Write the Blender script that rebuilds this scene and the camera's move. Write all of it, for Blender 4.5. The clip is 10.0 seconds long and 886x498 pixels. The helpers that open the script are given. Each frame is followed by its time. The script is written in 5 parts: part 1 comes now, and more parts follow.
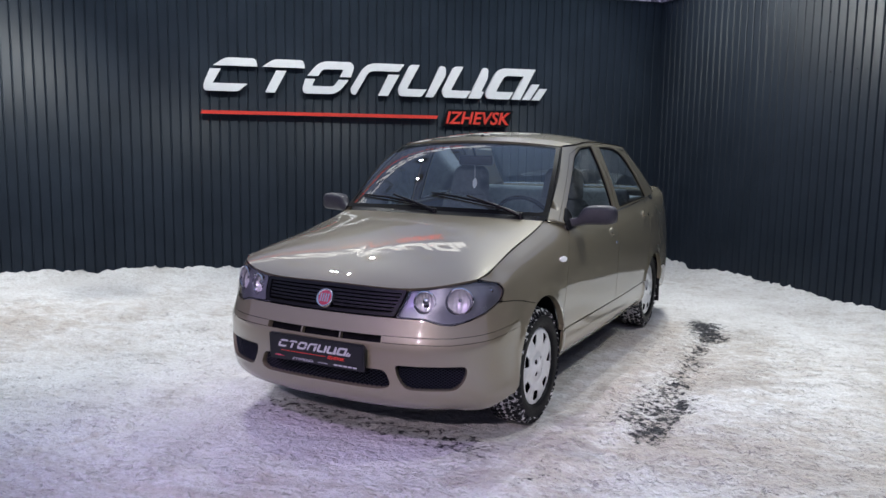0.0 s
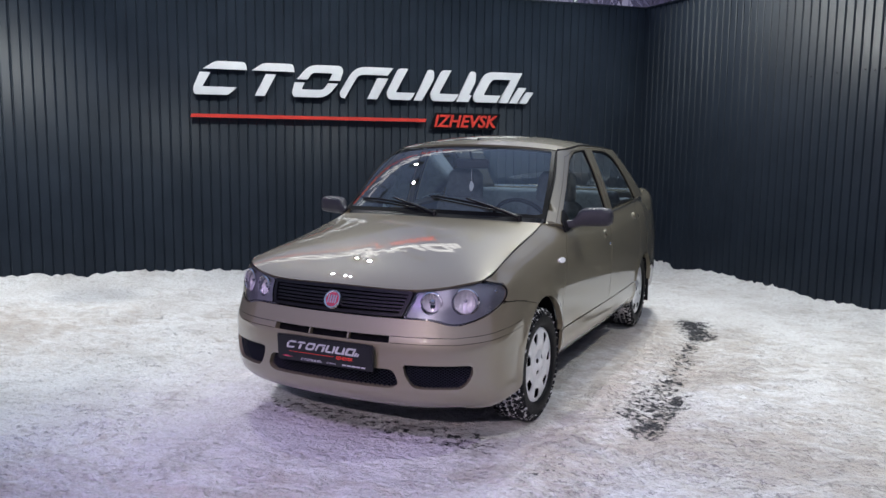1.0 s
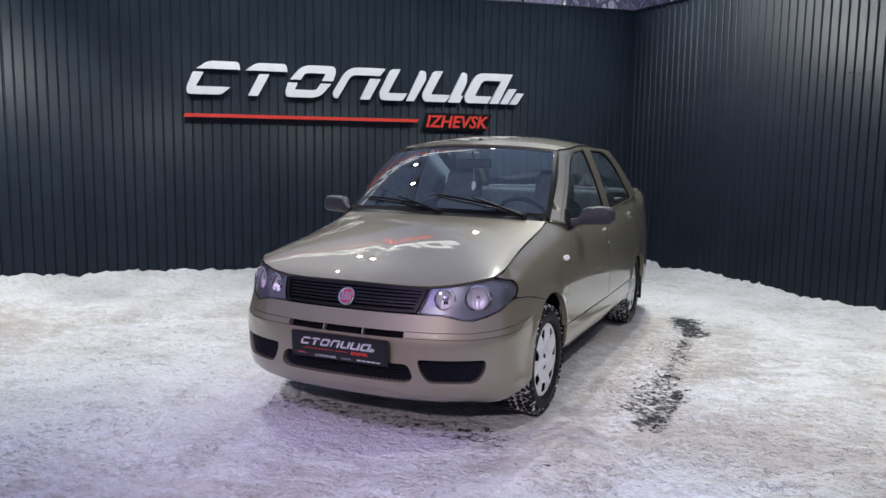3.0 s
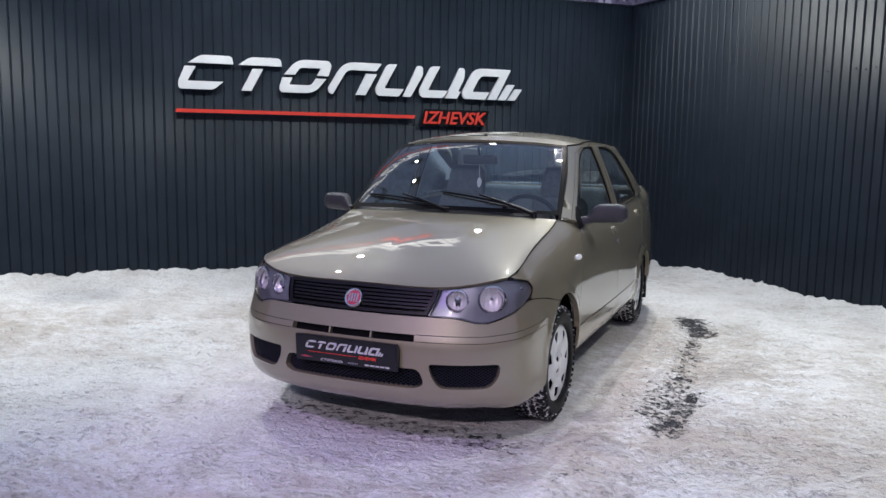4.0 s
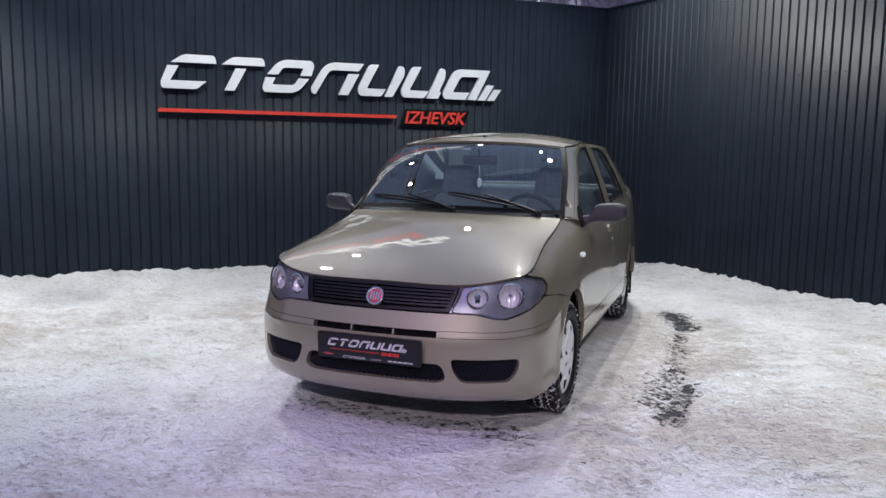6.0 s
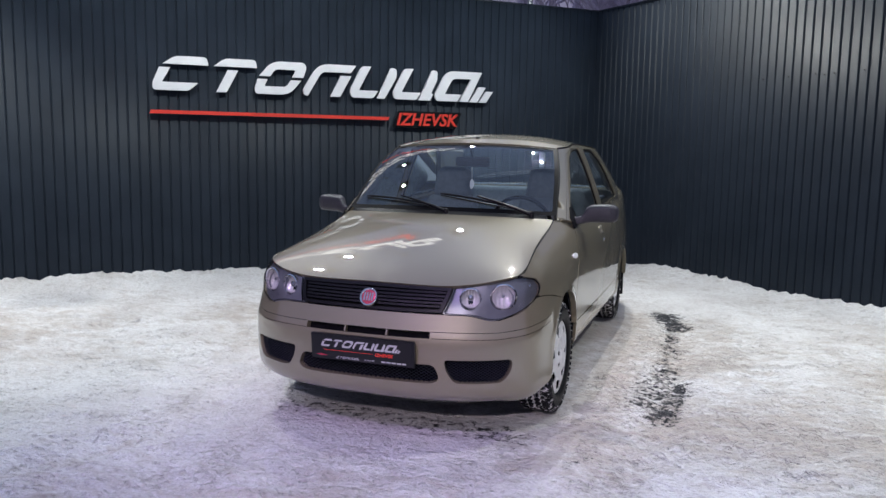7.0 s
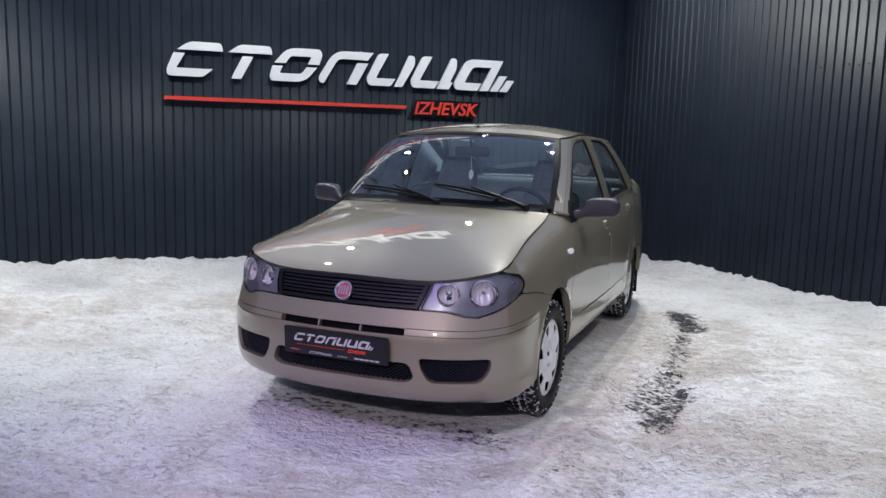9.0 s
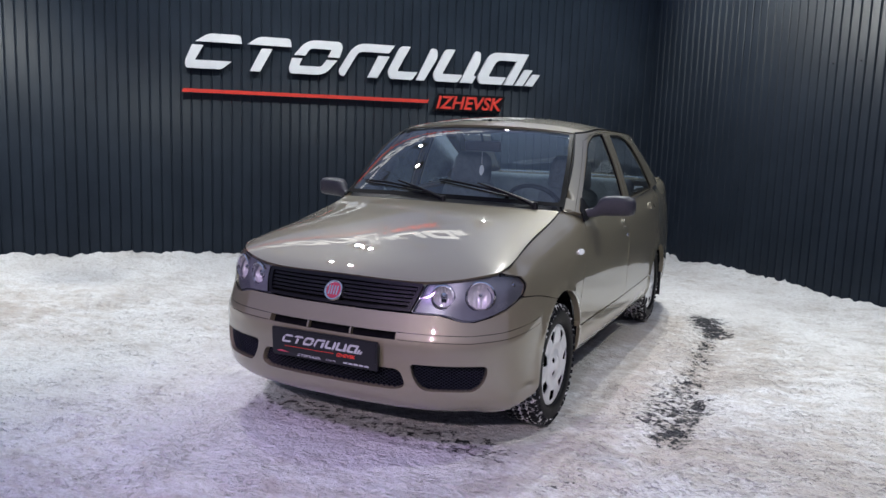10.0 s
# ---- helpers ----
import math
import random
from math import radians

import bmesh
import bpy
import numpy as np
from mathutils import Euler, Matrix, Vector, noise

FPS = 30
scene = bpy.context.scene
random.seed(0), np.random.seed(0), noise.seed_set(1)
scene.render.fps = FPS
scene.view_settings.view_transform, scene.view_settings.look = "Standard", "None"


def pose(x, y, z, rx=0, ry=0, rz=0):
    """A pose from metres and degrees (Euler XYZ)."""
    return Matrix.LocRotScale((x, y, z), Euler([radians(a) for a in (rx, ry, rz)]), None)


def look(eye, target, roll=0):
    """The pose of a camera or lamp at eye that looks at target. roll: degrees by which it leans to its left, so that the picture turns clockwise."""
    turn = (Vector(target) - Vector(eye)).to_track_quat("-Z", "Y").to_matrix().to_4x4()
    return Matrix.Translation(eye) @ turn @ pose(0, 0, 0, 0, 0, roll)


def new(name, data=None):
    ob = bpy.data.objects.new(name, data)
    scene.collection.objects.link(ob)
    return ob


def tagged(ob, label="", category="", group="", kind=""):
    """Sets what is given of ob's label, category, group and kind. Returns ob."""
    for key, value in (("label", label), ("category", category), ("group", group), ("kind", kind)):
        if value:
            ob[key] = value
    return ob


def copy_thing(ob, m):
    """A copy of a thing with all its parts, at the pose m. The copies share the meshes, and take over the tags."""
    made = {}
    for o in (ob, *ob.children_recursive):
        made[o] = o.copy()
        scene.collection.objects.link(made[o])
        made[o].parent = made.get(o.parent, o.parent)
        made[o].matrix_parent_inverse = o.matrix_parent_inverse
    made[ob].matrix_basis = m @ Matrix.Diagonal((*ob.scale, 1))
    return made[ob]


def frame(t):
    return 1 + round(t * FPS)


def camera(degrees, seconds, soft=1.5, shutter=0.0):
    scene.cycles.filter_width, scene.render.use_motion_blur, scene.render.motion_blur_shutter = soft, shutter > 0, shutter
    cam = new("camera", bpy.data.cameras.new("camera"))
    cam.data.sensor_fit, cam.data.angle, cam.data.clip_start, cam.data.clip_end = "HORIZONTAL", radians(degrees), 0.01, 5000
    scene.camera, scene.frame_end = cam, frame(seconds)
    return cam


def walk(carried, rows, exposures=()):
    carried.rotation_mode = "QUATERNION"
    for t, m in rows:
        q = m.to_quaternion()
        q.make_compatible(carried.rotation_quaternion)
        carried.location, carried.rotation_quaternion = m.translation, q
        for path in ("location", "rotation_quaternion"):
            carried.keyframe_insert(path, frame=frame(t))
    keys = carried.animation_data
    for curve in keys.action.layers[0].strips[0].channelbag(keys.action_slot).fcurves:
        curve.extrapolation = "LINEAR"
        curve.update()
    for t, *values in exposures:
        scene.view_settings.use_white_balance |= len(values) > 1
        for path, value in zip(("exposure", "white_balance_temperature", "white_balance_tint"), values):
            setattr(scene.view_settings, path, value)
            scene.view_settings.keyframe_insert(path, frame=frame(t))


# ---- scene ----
cam = camera(59.1, 10.0)
PATH = [
    (0, (-0.012, -0.017, 1.417), (-0.913, 1.749, 1.158), 0.8),
    (0.5, (-0.035, -0.063, 1.42), (-0.916, 1.714, 1.166), 0.7),
    (1, (-0.088, -0.152, 1.428), (-0.939, 1.64, 1.174), 0.7),
    (1.5, (-0.133, -0.252, 1.426), (-0.957, 1.553, 1.172), 0.8),
    (2, (-0.148, -0.317, 1.429), (-0.957, 1.495, 1.177), 0.8),
    (2.5, (-0.159, -0.322, 1.428), (-0.963, 1.492, 1.177), 0.8),
    (4, (-0.371, -0.191, 1.404), (-1.141, 1.637, 1.148), 0.9),
    (4.5, (-0.453, -0.175, 1.405), (-1.194, 1.664, 1.146), 0.9),
    (5, (-0.519, -0.241, 1.414), (-1.23, 1.61, 1.152), 0.9),
    (5.5, (-0.595, -0.365, 1.421), (-1.282, 1.495, 1.158), 0.9),
    (7, (-0.602, -0.424, 1.419), (-1.249, 1.451, 1.164), 0.9),
    (7.5, (-0.588, -0.404, 1.418), (-1.243, 1.468, 1.162), 0.9),
    (8, (-0.565, -0.36, 1.412), (-1.242, 1.504, 1.149), 1.0),
    (8.5, (-0.482, -0.252, 1.412), (-1.192, 1.598, 1.141), 1.3),
    (9, (-0.397, -0.156, 1.409), (-1.14, 1.68, 1.13), 1.6),
    (9.5, (-0.362, -0.03, 1.397), (-1.147, 1.787, 1.111), 1.8),
    (10, (-0.315, 0.105, 1.396), (-1.143, 1.903, 1.106), 2.0),
]
walk(cam, [(t, look(eye, target, roll)) for t, eye, target, roll in PATH])

# ---- world and lights ----
world = bpy.data.worlds.new("night_sky")
scene.world = world
world.use_nodes = True
wn, wl = world.node_tree.nodes, world.node_tree.links
bg = wn["Background"]
# bluish violet night glow, more violet towards the horizon
wc, ws_, wr = wn.new("ShaderNodeTexCoord"), wn.new("ShaderNodeSeparateXYZ"), wn.new("ShaderNodeValToRGB")
wl.new(wc.outputs["Generated"], ws_.inputs[0])
wl.new(ws_.outputs["Z"], wr.inputs[0])
wr.color_ramp.elements[0].position, wr.color_ramp.elements[1].position = 0.03, 0.70
wr.color_ramp.elements[0].color, wr.color_ramp.elements[1].color = (0.40, 0.34, 0.50, 1), (0.44, 0.60, 1.02, 1)
wl.new(wr.outputs[0], bg.inputs[0])
bg.inputs[1].default_value = 0.50


WALL_E = Vector((0.7507, 0.6606, 0.0))       # along the sign wall
WALL_N = Vector((0.6606, -0.7507, 0.0))      # out of the sign wall, to the yard
SIGN0 = Vector((-6.126, 6.282, 0.0))         # foot of the red line's end
WALL0 = SIGN0 - 0.07 * WALL_N
CORNER = WALL0 + 5.40 * WALL_E
SIDE_E = Vector((math.cos(radians(-41)), math.sin(radians(-41)), 0.0))
SIDE_N = Vector((SIDE_E.y, -SIDE_E.x, 0.0))
WALL_TOP = 3.185


def on_wall(p, out, z):
    v = WALL0 + p * WALL_E + out * WALL_N
    return (v.x, v.y, z)


def spot(name, eye, target, watts, colour, cone, radius, blend=0.8):
    d = bpy.data.lights.new(name, "SPOT")
    d.energy, d.color, d.spot_size, d.spot_blend, d.shadow_soft_size = watts, colour, radians(cone), blend, radius
    ob = new(name, d)
    ob.matrix_world = look(eye, target)
    return ob


def on_side(p, out, z):
    v = CORNER + p * SIDE_E + out * (SIDE_N if SIDE_N.y < 0 else -SIDE_N)
    return (v.x, v.y, z)


# floodlights on both walls, first three set for glints, rest added unseen: foot, place, aim, watts
LAMPS = [(on_wall(p_, -0.35, 0), on_wall(p_, o_, z_), on_wall(p_ + 0.3, o_ + a_, 0.0), w_)
         for p_, o_, z_, a_, w_ in ((0.95, 1.9, 3.50, 3.2, 70), (3.15, 0.8, 3.42, 3.2, 50), (-0.15, 2.15, 4.55, 0.3, 440), (-2.6, 1.2, 5.2, 0.4, 1080), (-5.2, 1.2, 5.2, 0.5, 900), (4.6, 0.8, 6.3, 3.2, 950))]
# unseen lamps added over the side wall to brighten the snow there
LAMPS += [(on_side(p_, -0.35, 0), on_side(p_, o_, z_), on_side(p_, o_ + 0.7, 0.0), w_) for p_, o_, z_, w_ in ((2.7, 2.0, 5.6, 560), (6.2, 1.2, 5.2, 900))]
for foot_, eye_, aim_, w_ in LAMPS:
    spot("floodlight_beam", eye_, aim_, w_, (0.95, 0.98, 0.96), 84, 0.045, 1.0)
SIGN_LAMPS = ((-0.30, 1.9, 3.60), (1.70, 1.9, 3.60), (3.90, 1.9, 3.60))
for p_, o_, z_ in SIGN_LAMPS:
    spot("sign_light_beam", on_wall(p_, o_, z_), on_wall(p_, 0.0, 2.45), 135, (0.93, 1.0, 0.99), 100, 0.05, 1.0)
# unseen fill lamps added out in the yard: place, aim, watts, colour, cone
YARD_FILL = [((4.2, 0.5, 6.5), (-1.2, 5.2, 0.2), 120, (1.0, 1.0, 0.93), 70), ((-0.4, -3.5, 3.6), (-2.05, 3.2, 0.75), 1000, (1.0, 0.85, 0.97), 27),
        ((-2.3, -1.8, 5.0), (-1.8, 2.2, 0.0), 700, (0.64, 0.42, 1.0), 42)]
for eye_, aim_, w_, c_, k_ in YARD_FILL:
    spot("yard_fill_beam", eye_, aim_, w_, c_, k_, 0.02, 1.0)

# ---- materials ----
def material(name, colour, rough=0.6, metal=0.0, coat=0.0, scale=0.0, vary=0.0, bump=0.0, fine=0.0, spec=0.5, noise_rough=0.0):
    m = bpy.data.materials.new(name)
    m.use_nodes = True
    n, l = m.node_tree.nodes, m.node_tree.links
    b = n["Principled BSDF"]
    b.inputs["Base Color"].default_value = (*colour, 1)
    b.inputs["Roughness"].default_value = rough
    b.inputs["Metallic"].default_value = metal
    b.inputs["Coat Weight"].default_value = coat
    b.inputs["Coat Roughness"].default_value = 0.015
    b.inputs["Coat IOR"].default_value = 2.0
    b.inputs["Specular IOR Level"].default_value = spec
    if scale:
        co = n.new("ShaderNodeTexCoord")
        tex = n.new("ShaderNodeTexNoise")
        tex.inputs["Scale"].default_value, tex.inputs["Detail"].default_value = scale, 6
        l.new(co.outputs["Object"], tex.inputs["Vector"])
        if vary:
            ramp = n.new("ShaderNodeValToRGB")
            ramp.color_ramp.elements[0].position, ramp.color_ramp.elements[1].position = 0.3, 0.7
            ramp.color_ramp.elements[0].color = (*[c * (1 - vary) for c in colour], 1)
            ramp.color_ramp.elements[1].color = (*[min(1, c * (1 + vary)) for c in colour], 1)
            l.new(tex.outputs["Fac"], ramp.inputs["Fac"])
            l.new(ramp.outputs["Color"], b.inputs["Base Color"])
        if noise_rough:
            mr = n.new("ShaderNodeMapRange")
            mr.inputs["To Min"].default_value, mr.inputs["To Max"].default_value = max(0.02, rough - noise_rough), rough + noise_rough
            l.new(tex.outputs["Fac"], mr.inputs["Value"])
            l.new(mr.outputs["Result"], b.inputs["Roughness"])
        if bump:
            t2 = n.new("ShaderNodeTexNoise")
            t2.inputs["Scale"].default_value, t2.inputs["Detail"].default_value = fine or scale * 6, 4
            l.new(co.outputs["Object"], t2.inputs["Vector"])
            bp = n.new("ShaderNodeBump")
            bp.inputs["Strength"].default_value, bp.inputs["Distance"].default_value = bump, 0.01
            l.new(t2.outputs["Fac"], bp.inputs["Height"])
            l.new(bp.outputs["Normal"], b.inputs["Normal"])
    return m


def glass_material(name, tint, rough=0.0, ior=1.52, haze=0.0):
    m = bpy.data.materials.new(name)
    m.use_nodes = True
    n, l = m.node_tree.nodes, m.node_tree.links
    out = n["Material Output"]
    n.remove(n["Principled BSDF"])
    tr, gl, mix, fr = (n.new("ShaderNodeBsdfTransparent"), n.new("ShaderNodeBsdfGlossy"), n.new("ShaderNodeMixShader"), n.new("ShaderNodeFresnel"))
    tr.inputs["Color"].default_value = (*tint, 1)
    gl.inputs["Roughness"].default_value = rough
    fr.inputs["IOR"].default_value = ior
    l.new(fr.outputs[0], mix.inputs[0])
    l.new(tr.outputs[0], mix.inputs[1])
    l.new(gl.outputs[0], mix.inputs[2])
    last = mix.outputs[0]
    if haze:
        # pale bluish veil over the pane, standing in for reflected sky haze
        veil, cover, co, tex, mul = n.new("ShaderNodeBsdfDiffuse"), n.new("ShaderNodeMixShader"), n.new("ShaderNodeTexCoord"), n.new("ShaderNodeTexNoise"), n.new("ShaderNodeMath")
        veil.inputs["Color"].default_value = (0.55, 0.60, 0.68, 1)
        tex.inputs["Scale"].default_value, tex.inputs["Detail"].default_value = 5.0, 6.0
        mul.operation = "MULTIPLY"
        mul.inputs[1].default_value = 2.0 * haze
        l.new(co.outputs["Object"], tex.inputs["Vector"])
        l.new(tex.outputs["Fac"], mul.inputs[0])
        l.new(mul.outputs[0], cover.inputs[0])
        l.new(last, cover.inputs[1])
        l.new(veil.outputs[0], cover.inputs[2])
        last = cover.outputs[0]
    l.new(last, out.inputs["Surface"])
    return m


PAINT = material("champagne_paint", (0.205, 0.178, 0.118), 0.46, 0.36, 1.0, 700.0, 0.06, 0.0)
BLACK = material("black_plastic", (0.0045, 0.0045, 0.006), 0.45, scale=60, vary=0.3, bump=0.1, fine=900, spec=0.2)
GREY_PLASTIC = material("grey_plastic", (0.028, 0.026, 0.036), 0.42, scale=80, vary=0.15, bump=0.2, fine=1500)
MESH = material("mesh_plastic", (0.009, 0.011, 0.018), 0.5, scale=60, vary=0.3, spec=0.2)
# near-black for recesses: their shade is put into the colour
DARK = material("recess_shade", (0.004, 0.004, 0.005), 0.95, scale=20, vary=0.3, spec=0.05)
RUBBER = material("tyre_rubber", (0.005, 0.005, 0.006), 0.5, scale=25, vary=0.4, bump=0.12, fine=300, spec=0.15)
SEAL = material("rubber_seal", (0.005, 0.005, 0.006), 0.5, spec=0.06)
SILVER = material("silver_hubcap", (0.74, 0.74, 0.76), 0.33, 0.55, scale=18, vary=0.12, noise_rough=0.08)
REFLECTOR = material("lamp_reflector", (0.62, 0.62, 0.63), 0.24, 0.35, scale=90, vary=0.08, bump=0.25, fine=160)
CHROME = material("chrome", (0.80, 0.80, 0.82), 0.06, 1.0)
LAMP_GREY = material("lamp_bezel", (0.135, 0.145, 0.170), 0.34, 0.25, scale=14, vary=0.15)
GLASS = glass_material("car_glass", (0.76, 0.90, 0.97), 0.0, 2.05, 0.009)
LENS = glass_material("lamp_lens", (0.93, 0.93, 0.95), 0.02, 1.65)
SEAT = material("seat_cloth", (0.120, 0.138, 0.155), 0.9, scale=40, vary=0.2, bump=0.3, fine=900)
TRIM = material("interior_trim", (0.130, 0.142, 0.165), 0.7, scale=30, vary=0.15, bump=0.2, fine=700)
WHITE = material("white_letter", (0.80, 0.80, 0.80), 0.45, scale=8, vary=0.04)
PRINT = material("printed_letter", (0.42, 0.42, 0.43), 0.5, scale=40, vary=0.08)
RED = material("red_letter", (0.75, 0.05, 0.03), 0.45, scale=8, vary=0.06)
PLATE = material("plate_black", (0.006, 0.006, 0.008), 0.3)
BADGE_RED = material("badge_red", (0.42, 0.02, 0.06), 0.25, 0.3, 1.0)
WALL = material("dark_sheet_metal", (0.0175, 0.0238, 0.0330), 0.45, 0.0, 0.0, 3.0, 0.15, 0.0, spec=0.145, noise_rough=0.06)


# ---- mesh tools ----
def raw(name, verts, faces, mat, parent=None, label="", smooth=False):
    me = bpy.data.meshes.new(name)
    me.from_pydata([tuple(v) for v in verts], [], [tuple(f) for f in faces])
    me.materials.append(mat)
    if smooth:
        me.shade_smooth()
    ob = new(name, me)
    ob.parent = parent
    if label:
        ob["label"] = label
    return ob


def part(name, bm, mat, parent=None, label="", smooth=True, sharp=35):
    """One bmesh as one mesh object under a thing."""
    bmesh.ops.recalc_face_normals(bm, faces=bm.faces[:])
    if smooth:
        for f in bm.faces:
            f.smooth = True
        for e in bm.edges:
            if len(e.link_faces) == 2 and e.calc_face_angle(0) > radians(sharp):
                e.smooth = False
    me = bpy.data.meshes.new(name)
    bm.to_mesh(me)
    bm.free()
    me.materials.append(mat)
    ob = new(name, me)
    ob.parent = parent
    if label:
        ob["label"] = label
    return ob


def empty(name, m, label, category, group="", kind=""):
    ob = new(name)
    ob.empty_display_size = 0.1
    ob.matrix_world = m
    return tagged(ob, label, category, group, kind)


def box(bm, cx, cy, cz, sx, sy, sz, bevel=0.0, seg=2, turn=None):
    m = Matrix.Translation((cx, cy, cz)) @ (turn or Matrix.Identity(4)) @ Matrix.Diagonal((sx, sy, sz, 1))
    g = bmesh.ops.create_cube(bm, size=1, matrix=m)
    if bevel:
        es = list({e for v in g["verts"] for e in v.link_edges})
        bmesh.ops.bevel(bm, geom=es, offset=bevel, segments=seg, affect="EDGES", profile=0.5)
    return bm


def lathe(bm, profile, n, axis="x", centre=(0, 0, 0), closed=False):
    """Turn (radius, along) pairs round an axis."""
    rings = []
    for r, a in profile:
        ring = []
        for i in range(n):
            t = 2 * math.pi * i / n
            c, s = r * math.cos(t), r * math.sin(t)
            p = (a, c, s) if axis == "x" else (c, a, s) if axis == "y" else (c, s, a)
            ring.append(bm.verts.new(Vector(centre) + Vector(p)))
        rings.append(ring)
    pairs = list(zip(rings, rings[1:])) + ([(rings[-1], rings[0])] if closed else [])
    for a, b in pairs:
        for i in range(n):
            bm.faces.new((a[i], a[(i + 1) % n], b[(i + 1) % n], b[i]))
    return bm


def tube(bm, pts, r, n=8):
    """A round bar along points; r may be a list."""
    pts = [Vector(p) for p in pts]
    rings = []
    for i, p in enumerate(pts):
        d = (pts[min(i + 1, len(pts) - 1)] - pts[max(i - 1, 0)]).normalized()
        a = d.orthogonal().normalized()
        if abs(d.z) < 0.95:
            a = d.cross(Vector((0, 0, 1))).normalized()
        b = d.cross(a)
        rr = r[i] if isinstance(r, (list, tuple)) else r
        rings.append([bm.verts.new(p + rr * (a * math.cos(2 * math.pi * k / n) + b * math.sin(2 * math.pi * k / n))) for k in range(n)])
    for a, b in zip(rings, rings[1:]):
        for k in range(n):
            bm.faces.new((a[k], a[(k + 1) % n], b[(k + 1) % n], b[k]))
    bm.faces.new(rings[0][::-1]), bm.faces.new(rings[-1])
    return bm


def fillet(pts, r, n=5):
    """A closed outline with its corners rounded."""
    out = []
    pts = [np.array(p, float) for p in pts]
    rs = r if isinstance(r, (list, tuple)) else [r] * len(pts)
    for i, p in enumerate(pts):
        a, b, rr = pts[i - 1] - p, pts[(i + 1) % len(pts)] - p, rs[i]
        la, lb = np.linalg.norm(a), np.linalg.norm(b)
        k = min(rr, 0.48 * la, 0.48 * lb)
        if k < 1e-4:
            out.append(p)
            continue
        p0, p1 = p + a / la * k, p + b / lb * k
        for j in range(n + 1):
            t = j / n
            out.append((1 - t) ** 2 * p0 + 2 * t * (1 - t) * p + t * t * p1)
    return [tuple(q) for q in out]


def slab(bm, outline, depth, frame_fn, bevel=0.0, holes=()):
    """A flat outline (list of 2D points) made solid: frame_fn(a, b, out) gives the place."""
    from mathutils.geometry import delaunay_2d_cdt
    loops = [outline, *holes]
    vs, es = [], []
    for lp in loops:
        k = len(vs)
        vs += [Vector(p) for p in lp]
        es += [(k + i, k + (i + 1) % len(lp)) for i in range(len(lp))]
    v2, e2, f2 = delaunay_2d_cdt(vs, es, [], 0, 1e-6)[:3]
    keep = [f for f in f2 if inside(sum((v2[i] for i in f), Vector((0, 0))) / len(f), outline) and not any(inside(sum((v2[i] for i in f), Vector((0, 0))) / len(f), h) for h in holes)]
    top = [bm.verts.new(frame_fn(v.x, v.y, depth)) for v in v2]
    bot = [bm.verts.new(frame_fn(v.x, v.y, 0.0)) for v in v2]
    count = {}
    for f in keep:
        bm.faces.new([top[i] for i in f])
        bm.faces.new([bot[i] for i in reversed(f)])
        for i in range(len(f)):
            e = (f[i], f[(i + 1) % len(f)])
            count[e] = 1
    for a, b in count:
        if (b, a) not in count:
            bm.faces.new((top[a], bot[a], bot[b], top[b]))
    for v in [v for v in bm.verts if not v.link_faces]:
        bm.verts.remove(v)
    return bm


def inside(p, poly):
    x, y, r = p[0], p[1], False
    for i in range(len(poly)):
        x0, y0 = poly[i - 1]
        x1, y1 = poly[i]
        if (y0 > y) != (y1 > y) and x < (x1 - x0) * (y - y0) / (y1 - y0) + x0:
            r = not r
    return r

# ---- the car's skin as smooth surfaces: x across, y back from the nose, z up ----
def pchip(xs, ys):
    """Monotone cubic through points; ys may hold rows."""
    xs, ys = np.asarray(xs, float), np.asarray(ys, float)
    h = np.diff(xs)
    d = np.diff(ys, axis=0) / h.reshape(-1, *[1] * (ys.ndim - 1))
    m = np.zeros_like(ys)
    m[0], m[-1] = d[0], d[-1]
    a, b = d[:-1], d[1:]
    m[1:-1] = np.where(a * b > 0, 2 * a * b / np.where(np.abs(a + b) < 1e-12, 1, a + b), 0)

    def at(x):
        x = np.clip(np.asarray(x, float), xs[0], xs[-1])
        i = np.clip(np.searchsorted(xs, x) - 1, 0, len(h) - 1)
        sh = (-1,) + (1,) * (ys.ndim - 1)
        t = ((x - xs[i]) / h[i]).reshape(sh) if ys.ndim > 1 else (x - xs[i]) / h[i]
        hh = h[i].reshape(sh) if ys.ndim > 1 else h[i]
        return (2 * t**3 - 3 * t**2 + 1) * ys[i] + (t**3 - 2 * t**2 + t) * hh * m[i] + (-2 * t**3 + 3 * t**2) * ys[i + 1] + (t**3 - t**2) * hh * m[i + 1]
    return at


def smooth_curve(pts, n=600):
    """Dense points of a centripetal spline through pts."""
    p = np.asarray(pts, float)
    p = np.vstack([2 * p[0] - p[1], p, 2 * p[-1] - p[-2]])
    out = []
    for i in range(1, len(p) - 2):
        t = np.linspace(0, 1, 40, endpoint=False)[:, None]
        a, b, c, d = p[i - 1], p[i], p[i + 1], p[i + 2]
        out.append(0.5 * (2 * b + (c - a) * t + (2 * a - 5 * b + 4 * c - d) * t**2 + (3 * b - a - 3 * c + d) * t**3))
    return np.vstack(out + [p[-2:-1]])


